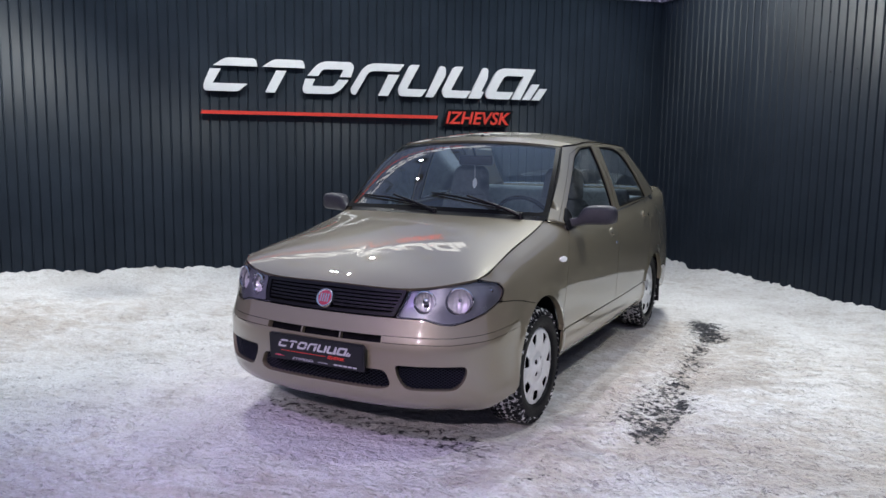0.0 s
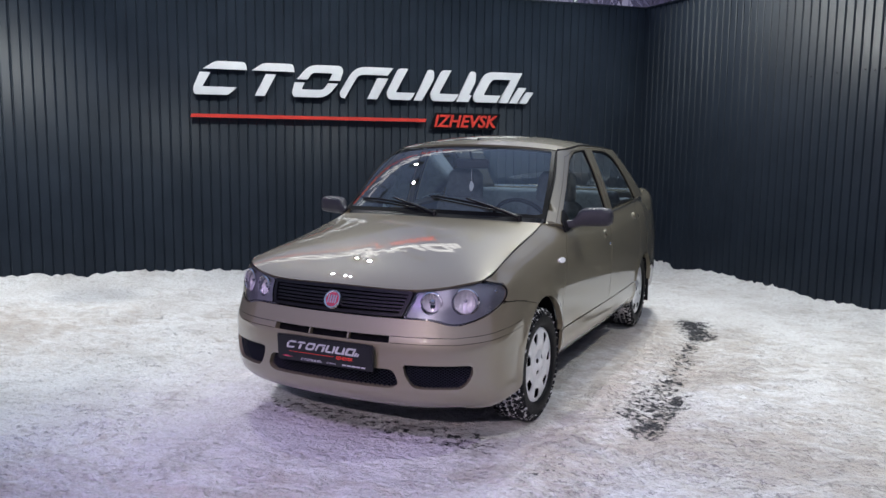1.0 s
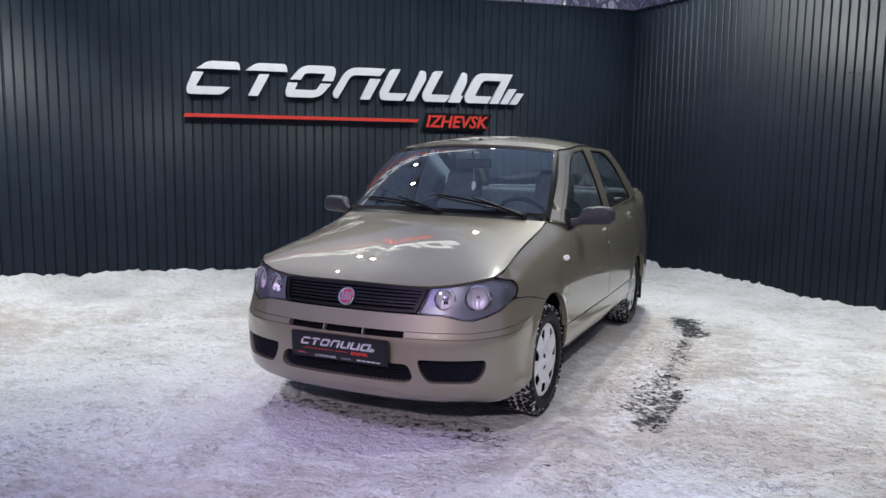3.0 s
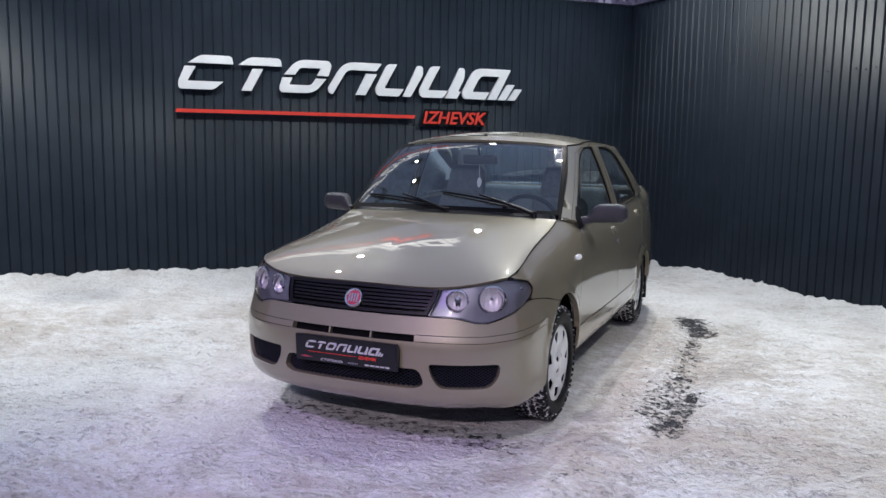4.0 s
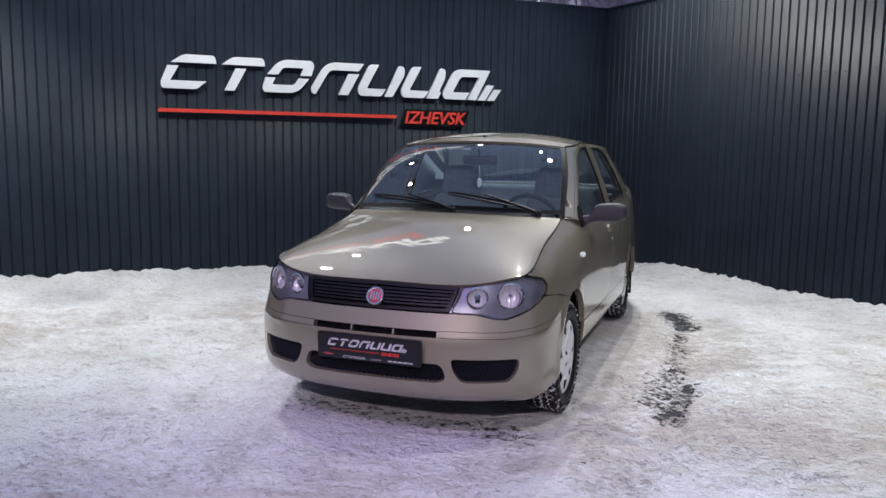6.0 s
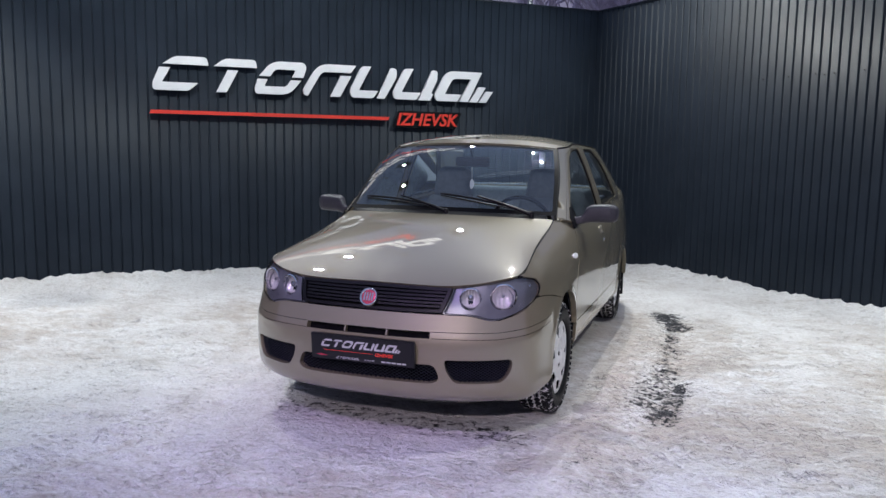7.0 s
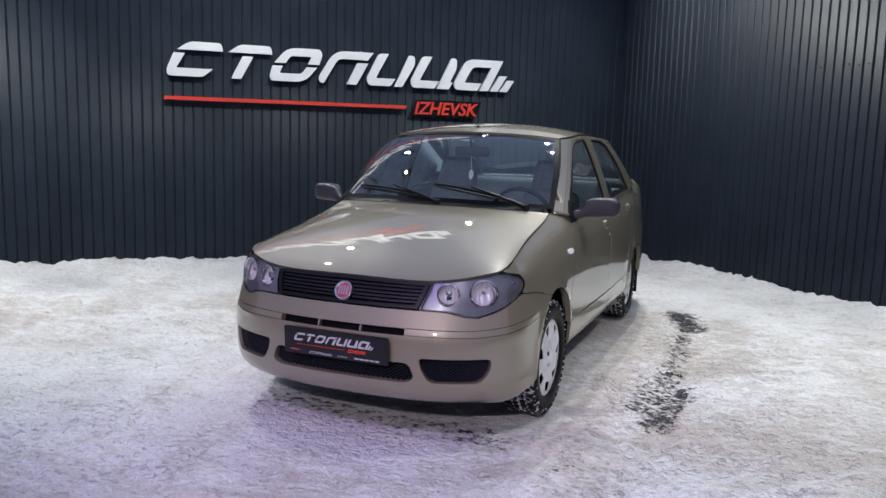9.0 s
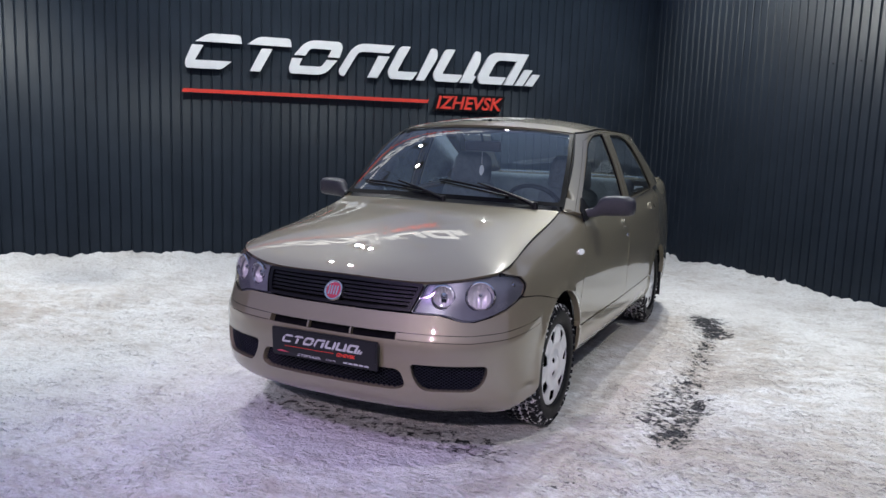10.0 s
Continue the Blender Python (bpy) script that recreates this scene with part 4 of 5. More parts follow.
def hood_surf(a, b):
    """Steep behind the grille, flatter towards the windscreen, lightly crowned across."""
    p = hood_base(a, b)
    t2 = (2 * np.atleast_1d(np.asarray(a, float)) - 1) ** 2
    q = np.clip(np.atleast_1d(np.asarray(b, float)), -0.01, 1.01)
    p[:, 2] += (1 - t2) * q * (1 - q) * (0.281 - 0.300 * q + 0.471 * t2 - 0.393 * q * t2 + 0.250 * q * q - 0.257 * t2 * t2)
    return p


skin("bonnet", hood_surf, [(0.0075, 0.004), (0.9925, 0.004), (0.9925, 0.997), (0.0075, 0.997)], PAINT, car, step=0.035, stretch=(1.3, 1.0))
# dark strip laid in the bonnet gap, standing in for its shade
for s in (1, -1):
    bm = bmesh.new()
    tube(bm, [Vector(q) + Vector((-0.005 * s, 0, -0.011)) for q in fe(s * np.linspace(HOOD_U + 0.01, HOOD_END - 0.06, 30))], 0.0085, 6)
    part("bonnet_gap_shade", bm, SEAL, car)

# ---- windscreen, roof, rear screen ----


def ws_edge(b, s):
    z = 1.038 + (1.424 - 1.038) * b
    x = upper(pillar(z) + 0.012, z)[:, 0] - 0.004
    return np.stack([s * x, pillar(z) - 0.004, z], 1)


def ws_south(a):
    t = 2 * a - 1
    e = ws_edge(np.zeros(1), 1)[0]
    return np.stack([e[0] * t, e[1] - 0.125 * (1 - t**2), e[2] + 0.012 * (1 - t**2)], 1)


def ws_north(a):
    t = 2 * a - 1
    e = ws_edge(np.ones(1), 1)[0]
    return np.stack([e[0] * t, e[1] - 0.085 * (1 - t**2), e[2] + 0.022 * (1 - t**2)], 1)


ws_base = coons(ws_south, ws_north, lambda b: ws_edge(b, -1), lambda b: ws_edge(b, 1))


def ws_surf(a, b):
    p = ws_base(a, b)
    a, b = np.atleast_1d(np.asarray(a, float)), np.atleast_1d(np.asarray(b, float))
    t2 = (2 * a - 1) ** 2
    w = 4 * b * (1 - b) * (0.0394 + 0.0380 * b - 0.0284 * t2)
    p[:, 2] += w * 0.8
    p[:, 1] -= w * 0.55
    return p


ROOF_Z = pchip([1.60, 1.745, 2.3, 2.95, 3.15], [1.40, 1.424, 1.458, 1.425, 1.37])
TAIL_Y = 2.98


def roof_edge(b, s):
    y = 1.752 + (TAIL_Y - 1.752) * b
    q = upper(y, ROOF_Z(y))
    return np.stack([s * (q[:, 0] - 0.012), y, q[:, 2] + 0.006], 1)


def roof_south(a):
    p = ws_north(a)
    e = roof_edge(np.zeros(1), 1)[0]
    t = 2 * a - 1
    return np.stack([e[0] * t, p[:, 1] + 0.012, e[2] + 0.024 * (1 - t**2)], 1)


def roof_north(a):
    t = 2 * a - 1
    e = roof_edge(np.ones(1), 1)[0]
    return np.stack([e[0] * t, e[1] + 0.05 * (1 - t**2), e[2] + 0.025 * (1 - t**2)], 1)


roof_base = coons(roof_south, roof_north, lambda b: roof_edge(b, -1), lambda b: roof_edge(b, 1))


def roof_surf(a, b):
    p = roof_base(a, b)
    t = 2 * np.atleast_1d(np.asarray(a, float)) - 1
    q = np.atleast_1d(np.asarray(b, float))
    p[:, 2] += 0.016 * (1 - t**4) * np.minimum(1, 0.35 + q * 6) + 0.024 * (1 - t**2) * 4 * q * (1 - q)
    return p


skin("roof", roof_surf, [(0.0, 0.0), (1.0, 0.0), (1.0, 1.0), (0.0, 1.0)], PAINT, car, step=0.04, stretch=(1.1, 1.2))
windscreen = skin("windscreen", ws_surf, fillet([(0.006, 0.0), (0.994, 0.0), (0.994, 0.995), (0.006, 0.995)], [0.02, 0.02, 0.03, 0.03]), GLASS, car, step=0.05, depth=0.005, stretch=(1.2, 0.7), label="curved windscreen with dark edge band")
windscreen.visible_shadow = False
tail_z = 1.105


def tail_edge(b, s):
    z = 1.425 - (1.425 - tail_z) * b
    return np.stack([s * (upper(tailline(z) - 0.01, z)[:, 0] - 0.01), tailline(z), z], 1)


rs_surf = coons(lambda a: np.stack([(2 * a - 1) * tail_edge(np.zeros(1), 1)[0][0], tailline(1.425) + 0.05 * (1 - (2 * a - 1) ** 2), 1.428 + 0.025 * (1 - (2 * a - 1) ** 2)], 1),
                lambda a: np.stack([(2 * a - 1) * tail_edge(np.ones(1), 1)[0][0], tailline(tail_z) + 0.10 * (1 - (2 * a - 1) ** 2), tail_z + 0.0 * a], 1),
                lambda b: tail_edge(b, -1), lambda b: tail_edge(b, 1))
rear_screen = skin("rear_screen", rs_surf, [(0.005, 0.0), (0.995, 0.0), (0.995, 1.0), (0.005, 1.0)], GLASS, car, step=0.06, depth=0.005, stretch=(1.2, 0.7), flip=True)
rear_screen.visible_shadow = False

boot_surf = coons(lambda a: np.stack([(2 * a - 1) * 0.66, tailline(tail_z) + 0.10 * (1 - (2 * a - 1) ** 2) + 0.01, tail_z + 0.004 * (1 - (2 * a - 1) ** 2) - 0.004], 1),
                  lambda a: fe((2 * a - 1) * 1e-3 + np.sign(a - 0.5) * (U_END - np.abs(2 * a - 1) * 0.55)),
                  lambda b: fe(-(4.25 + (U_END - 0.55 - 4.25) * b)), lambda b: fe(4.25 + (U_END - 0.55 - 4.25) * b))
skin("boot_lid", boot_surf, [(0.0, 0.0), (1.0, 0.0), (1.0, 1.0), (0.0, 1.0)], PAINT, car, step=0.05, stretch=(1.3, 0.5))

# ---- upper sides with windows ----


def side(s):
    return upper if s > 0 else (lambda y, z: upper(y, z) * np.array([-1.0, 1.0, 1.0]))


WIN_F = fillet([(1.335, 0.975), (1.395, 1.085), (1.80, 1.375), (1.93, 1.420), (2.175, 1.437), (2.200, 1.28), (2.225, 1.02)], [0.02, 0.03, 0.05, 0.05, 0.02, 0, 0.02])
WIN_R = fillet([(2.362, 1.030), (2.348, 1.20), (2.325, 1.432), (2.62, 1.428), (2.80, 1.395), (2.96, 1.27), (3.145, 1.062)], [0.02, 0, 0.02, 0.08, 0.10, 0.10, 0.03])
for s in (1, -1):
    kw = dict(flip=s < 0, step=0.035, edge_step=0.02)
    zs = np.linspace(1.015, 1.424, 12)
    a_line = [(float(pillar(z)) + 0.004, float(z)) for z in zs]
    d_line = [(float(pillar(z)) + 0.075, float(z)) for z in zs]
    a_post = a_line + [(float(y), float(ROOF_Z(y))) for y in np.linspace(1.76, 2.93, 14)] + [(2.93, float(ROOF_Z(2.93)) - 0.022)] + [(float(y), float(ROOF_Z(y)) - 0.013) for y in np.linspace(2.70, 1.90, 10)] + [(d[0] - GAP, d[1]) for d in d_line[::-1] if d[1] < 1.40] + [(1.262, 1.014)]
    skin("roof_rail", side(s), a_post, PAINT, car, depth=0.015, **kw)
    ff = [(1.335, 0.990)] + [d for d in d_line if d[1] < 1.40] + [(float(y), float(ROOF_Z(y)) - 0.016) for y in np.linspace(1.90, 2.255, 7)] + [(2.262, 1.28), (2.285, 1.01)] + [(float(y), float(WAIST(y)) + 0.001) for y in np.linspace(2.25, 1.34, 14)]
    skin("window_frame", side(s), ff, PAINT, car, [WIN_F], depth=0.02, **kw)
    rf = [(2.292, 1.012), (2.269, 1.28), (2.262, 1.44)] + [(float(y), float(ROOF_Z(y)) - 0.016) for y in np.linspace(2.30, 2.80, 8)] + [(2.90, 1.375), (3.03, 1.265), (3.21, 1.062)] + [(float(y), float(WAIST(y)) + 0.001) for y in np.linspace(3.10, 2.33, 14)]
    skin("window_frame", side(s), rf, PAINT, car, [WIN_R], depth=0.02, **kw)
    cp = [(2.93, float(ROOF_Z(2.93)) - 0.022), (2.96, 1.418)] + [(float(tailline(z)) + 0.004, float(z)) for z in np.linspace(1.41, 1.11, 10)] + [(float(y), float(WAIST(y)) + 0.001) for y in np.linspace(3.62, 3.22, 8)] + [(3.037, 1.267), (2.906, 1.38), (2.82, 1.405)]
    skin("rear_pillar", side(s), cp, PAINT, car, depth=0.02, **kw)
    for nm, w in (("front_side_glass", WIN_F), ("rear_side_glass", WIN_R)):
        c = np.mean(w, axis=0)
        big = [tuple(c + (np.array(p) - c) * 1.02) for p in w]
        g = skin(nm, side(s), big, GLASS, car, depth=0.004, out=-0.012, **kw)
        g.visible_shadow = False
        rim = [tuple(c + (np.array(p) - c) * 1.012) for p in w]
        sm = [tuple(p + (c - p) / np.linalg.norm(c - p) * 0.014) for p in map(np.array, w)]
        skin("window_seal", side(s), rim, SEAL, car, [sm], depth=0.008, out=-0.006, **kw)

# near-black inner shell added to stand in for shade behind gaps and openings
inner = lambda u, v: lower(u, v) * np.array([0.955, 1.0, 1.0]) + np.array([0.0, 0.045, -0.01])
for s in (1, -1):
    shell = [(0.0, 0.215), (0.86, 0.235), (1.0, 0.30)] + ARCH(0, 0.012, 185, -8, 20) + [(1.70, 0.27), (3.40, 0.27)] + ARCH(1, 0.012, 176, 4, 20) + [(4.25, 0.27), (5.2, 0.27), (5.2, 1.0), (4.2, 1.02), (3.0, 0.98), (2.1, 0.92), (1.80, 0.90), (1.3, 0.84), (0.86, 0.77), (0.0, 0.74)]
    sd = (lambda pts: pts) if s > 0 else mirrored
    skin("shade_shell", inner, [uv(*p) for p in dense(sd(shell), 0.05)], DARK, car, step=0.08, depth=0, stretch=(1.0, 0.75))

# ---- grille, badge, slot, lower grilles ----
GR = fillet([(-0.418, 0.768), (0.0, 0.772), (0.418, 0.768), (0.408, 0.735), (0.372, 0.658), (0.0, 0.656), (-0.372, 0.658), (-0.408, 0.735)], 0.006)
grille = empty("grille", pose(0, 0, 0), "", "")
grille.parent = car
GR_IN = fillet([(-0.396, 0.754), (0.0, 0.757), (0.396, 0.754), (0.388, 0.735), (0.358, 0.672), (0.0, 0.670), (-0.358, 0.672), (-0.388, 0.735)], 0.006)
body("grille_frame", GR, BLACK, grille, [GR_IN], depth=0.03, out=0.004)
# near-black sheet behind the slats stands in for shade
body("backing", GR, DARK, grille, depth=0.0, out=-0.028, step=0.06)
for k in range(5):
    z = 0.682 + 0.0152 * k
    w = 0.364 + 0.030 * k / 5
    body("slat", [(-w, z), (w, z), (w, z + 0.0095), (-w, z + 0.0095)], BLACK, grille, depth=0.022, out=-0.003, step=0.05)
badge = empty("badge", pose(0.0, 0.050, 0.712, 90 - 26, 0, 0), "", "")
badge.parent = car
bm = bmesh.new()
lathe(bm, [(0.0001, 0.004), (0.030, 0.004), (0.0355, 0.003)], 40, "z")
part("enamel", bm, BADGE_RED, badge, "dark red enamel disc")
bm = bmesh.new()
lathe(bm, [(0.036, -0.02), (0.0455, -0.02), (0.0455, 0.003), (0.043, 0.0075), (0.038, 0.007), (0.035, 0.003)], 48, "z")
part("ring", bm, CHROME, badge, "chrome ring")
bm = bmesh.new()
for i in range(4):
    x = -0.020 + 0.0133 * i
    slab(bm, [(x - 0.0035, -0.020), (x + 0.0035, -0.020), (x + 0.0045, 0.020), (x - 0.0025, 0.020)], 0.0025, lambda a, b, o: Vector((a, b, 0.0035 + o)))
part("bar", bm, CHROME, badge, smooth=False)

for i, u0 in enumerate((-0.108, 0.108)):
    body("divider", [(u0 - 0.004, 0.545), (u0 + 0.004, 0.545), (u0 + 0.004, 0.573), (u0 - 0.004, 0.573)], PAINT, front_bumper, depth=0.02, out=-0.004)
# near-black sheet as the slot's shade
body("slot_shade_sheet", [(-0.34, 0.535), (0.34, 0.535), (0.34, 0.582), (-0.34, 0.582)], DARK, front_bumper, depth=0.0, out=-0.03, step=0.06)


def lattice(name, loop, parent, out=-0.022, pitch=0.020, r=0.0022, slope=0.62):
    """A honeycomb-like mesh of thin bars filling an outline of the bumper."""
    bm = bmesh.new()
    us, zs = [p[0] for p in loop], [p[1] for p in loop]
    u0, u1, z0, z1 = min(us) - 0.01, max(us) + 0.01, min(zs) - 0.01, max(zs) + 0.01
    for sg in (1, -1):
        c = u0 - (z1 - z0) / slope
        while c < u1 + (z1 - z0) / slope:
            pts = []
            for i in range(15):
                z = z0 + (z1 - z0) * i / 14
                u = c + sg * (z - z0) / slope + (0 if sg > 0 else 0)
                if u0 <= u <= u1 and inside((u, z), [((a - np.mean(us)) * 1.04 + np.mean(us), (b_ - np.mean(zs)) * 1.10 + np.mean(zs)) for a, b_ in loop]):
                    pts.append((u, z))
            if len(pts) > 1:
                q = [uv(*p) for p in pts]
                P = lower([p[0] for p in q], [p[1] for p in q])
                P[:, 1] -= out
                tube(bm, P, r, 4)
            c += pitch / slope
    return part(name, bm, MESH, parent, "black plastic mesh")


FOG_BIG = [((u - 0.56) * 1.06 + 0.56, (z - 0.39) * 1.12 + 0.39) for u, z in FOG]
for s in (1, -1):
    sd = (lambda pts: pts) if s > 0 else mirrored
    # near-black sheet behind the fog mesh, in place of shade
    body("fog_shade_sheet", sd(FOG_BIG), DARK, front_bumper, depth=0.0, out=-0.045, step=0.06)
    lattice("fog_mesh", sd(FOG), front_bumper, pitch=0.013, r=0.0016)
# the same shade sheet behind the lower mesh
body("low_shade_sheet", [(u * 1.04, (z - 0.375) * 1.15 + 0.375) for u, z in LOW_GRILLE], DARK, front_bumper, depth=0.0, out=-0.05, step=0.06)
lattice("grille_mesh", LOW_GRILLE, front_bumper, pitch=0.015, r=0.0016)

# ---- headlamps ----
LAMP = [(0.430, 0.768), (0.55, 0.784), (0.66, 0.801), (0.81, 0.816), (0.955, 0.800), (0.978, 0.778), (0.973, 0.750), (0.942, 0.722), (0.885, 0.697), (0.81, 0.671), (0.735, 0.648), (0.66, 0.632), (0.605, 0.632), (0.555, 0.648), (0.505, 0.655), (0.382, 0.658), (0.412, 0.72)]
LAMP = fillet(LAMP, [0.01, 0.03, 0.03, 0.03, 0.02, 0.015, 0.02, 0.03, 0.03, 0.03, 0.03, 0.03, 0.03, 0.02, 0.02, 0.01, 0.02], 3)
LC = np.mean(LAMP, axis=0)
for s in (1, -1):
    sd = (lambda pts: pts) if s > 0 else mirrored
    hl = empty("headlamp", pose(0, 0, 0), "", "")
    hl.parent = car
    ln = body("lens", sd(LAMP), LENS, hl, depth=0.0, out=0.001, label="clear plastic lens")
    ln.visible_shadow = False
    rim = [tuple(LC + (np.array(p) - LC) * 0.98) for p in LAMP]
    body("lens_rim", sd(LAMP), SEAL, hl, [sd(rim)], depth=0.006, out=-0.001)
    big = [tuple(LC + (np.array(p) - LC) * 1.03) for p in LAMP]
    bowls = []
    for u0, z0, r in ((0.510, 0.7225, 0.0475), (0.685, 0.730, 0.0585)):
        bowls.append((u0, z0, r))
    holes = [[(u0 + 1.0 * r / 0.9 * math.cos(t), z0 + r * math.sin(t)) for t in np.linspace(0, 2 * math.pi, 28, endpoint=False)] for u0, z0, r in bowls]
    body("bezel", sd(big), LAMP_GREY, hl, [sd(h) for h in holes], depth=0.02, out=-0.017)
    for u0, z0, r in bowls:
        c = lower(*[[k] for k in uv(u0, z0)])[0]
        ax = 0.30 if u0 < 0.6 else 0.42
        m = Matrix.Translation((s * c[0], c[1] + 0.018, z0)) @ pose(0, 0, 0, 90, 0, s * math.degrees(ax))
        bm = bmesh.new()
        prof = [(0.0001, -0.037), (0.006, -0.036)] + [(0.006 + (r - 0.008) * k / 9, -0.036 + 0.028 * (k / 9) ** 2) for k in range(1, 10)]
        lathe(bm, prof, 72, "z")
        for v in bm.verts:
            k = math.hypot(v.co.x, v.co.y) / r
            v.co.z += 0.0020 * math.cos(v.co.x * 2 * math.pi / (0.020 if r > 0.05 else 0.014)) * (0.25 < k < 0.98)
        b_ = part("reflector", bm, REFLECTOR, hl)
        b_.matrix_local = m
        bm = bmesh.new()
        lathe(bm, [(r - 0.004, -0.012), (r + 0.004, -0.010), (r + 0.005, 0.002), (r + 0.001, 0.005), (r - 0.003, 0.001)], 40, "z", closed=True)
        b_ = part("ring", bm, CHROME, hl, "bright lamp ring")
        b_.matrix_local = m
        bm = bmesh.new()
        cap = 0.017 if r < 0.05 else 0.010
        lathe(bm, [(0.0001, -0.010), (cap * 0.5, -0.0115), (cap * 0.85, -0.015), (cap, -0.021), (cap * 0.8, -0.026), (cap * 0.8, -0.04)], 24, "z")
        b_ = part("bulb", bm, CHROME, hl, "bright bulb cap")
        b_.matrix_local = m
    # small side lamp bulb in the outer corner
    c = lower(*[[k] for k in uv(0.895, 0.766)])[0]
    bm = bmesh.new()
    lathe(bm, [(0.0001, 0.012), (0.010, 0.008), (0.013, 0.0), (0.018, -0.012)], 20, "z")
    b_ = part("side_bulb", bm, CHROME, hl)
    b_.matrix_local = Matrix.Translation((s * (c[0] - 0.022), c[1] + 0.016, c[2])) @ pose(0, 0, 0, 90, 0, s * 52)

# ---- number plate in its frame ----
plate = empty("number_plate", pose(0, -0.016, 0.473, 4, 0, 0), "", "")
plate.parent = car
flat = lambda a, b, o: Vector((a, -o, b))
part("plate_frame", slab(bmesh.new(), fillet([(-0.266, -0.064), (0.266, -0.064), (0.266, 0.062), (-0.266, 0.062)], 0.008), 0.012, flat), PLATE, plate, "black plastic plate frame", smooth=False)
part("plate_face", slab(bmesh.new(), fillet([(-0.258, -0.036), (0.258, -0.036), (0.258, 0.056), (-0.258, 0.056)], 0.006), 0.002, lambda a, b, o: Vector((a, -0.012 - o, b))), PLATE, plate, smooth=False)


# the dealer name's strokes again, small, for the plate
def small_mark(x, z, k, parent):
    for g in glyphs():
        part("letter_stroke", slab(bmesh.new(), [(x + p * k, z + (q - BOT) * k) for p, q in g], 0.0008, lambda a, b, o: Vector((a, -0.0142 - o, b))), PRINT, parent, smooth=False)


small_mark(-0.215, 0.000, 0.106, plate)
part("red_line", slab(bmesh.new(), [(-0.20, -0.0175), (0.055, -0.0175), (0.056, -0.0158), (-0.199, -0.0158)], 0.0006, lambda a, b, o: Vector((a, -0.0142 - o, b))), RED, plate, smooth=False)
up = Matrix(((1, 0, 0, 0), (0, 0, -1, 0), (0, 1, 0, 0), (0, 0, 0, 1)))
lettering("town_name", "IZHEVSK", 0.094, 0.0155, 0.0008, 0.25, RED, plate, Matrix.Translation((0.068, -0.0142, -0.026)) @ up, 0.02)
lettering("town_name", "IZHEVSK", 0.054, 0.0075, 0.0006, 0.25, PRINT, plate, Matrix.Translation((0.012, -0.0124, -0.0545)) @ up, 0.0)
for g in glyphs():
    part("letter_stroke", slab(bmesh.new(), [(-0.135 + p * 0.031, -0.0555 + (q - BOT) * 0.031) for p, q in g], 0.0006, lambda a, b, o: Vector((a, -0.0124 - o, b))), PRINT, plate, smooth=False)
bm = bmesh.new()
for i in range(5):
    slab(bm, [(0.100 + 0.026 * i, -0.054), (0.121 + 0.026 * i, -0.054), (0.121 + 0.026 * i, -0.047), (0.100 + 0.026 * i, -0.047)], 0.0006, lambda a, b, o: Vector((a, -0.0124 - o, b)))
part("white_bars", bm, PRINT, plate, smooth=False)
part("red_flash", slab(bmesh.new(), [(-0.245, -0.045), (-0.215, -0.038), (-0.175, -0.0455), (-0.21, -0.048)], 0.0006, lambda a, b, o: Vector((a, -0.0124 - o, b))), BADGE_RED, plate, smooth=False)

# ---- wheels ----
def snowy_rubber(name, lo, hi, scale):
    m = material(name, (0.012, 0.012, 0.014), 0.75, spec=0.15)
    n, l = m.node_tree.nodes, m.node_tree.links
    t, r, c = n.new("ShaderNodeTexNoise"), n.new("ShaderNodeValToRGB"), n.new("ShaderNodeTexCoord")
    t.inputs["Scale"].default_value, t.inputs["Detail"].default_value, t.inputs["Roughness"].default_value = scale, 6, 0.65
    l.new(c.outputs["Object"], t.inputs["Vector"])
    r.color_ramp.elements[0].position, r.color_ramp.elements[1].position = lo, hi
    r.color_ramp.elements[0].color, r.color_ramp.elements[1].color = (0.012, 0.012, 0.014, 1), (0.66, 0.64, 0.64, 1)
    l.new(t.outputs["Fac"], r.inputs["Fac"])
    l.new(r.outputs["Color"], n["Principled BSDF"].inputs["Base Color"])
    return m


SNOWY = snowy_rubber("snowy_rubber", 0.34, 0.42, 28)
TREAD = snowy_rubber("snowy_tread", 0.54, 0.60, 34)
R_TYRE, W_TYRE = 0.297, 0.175


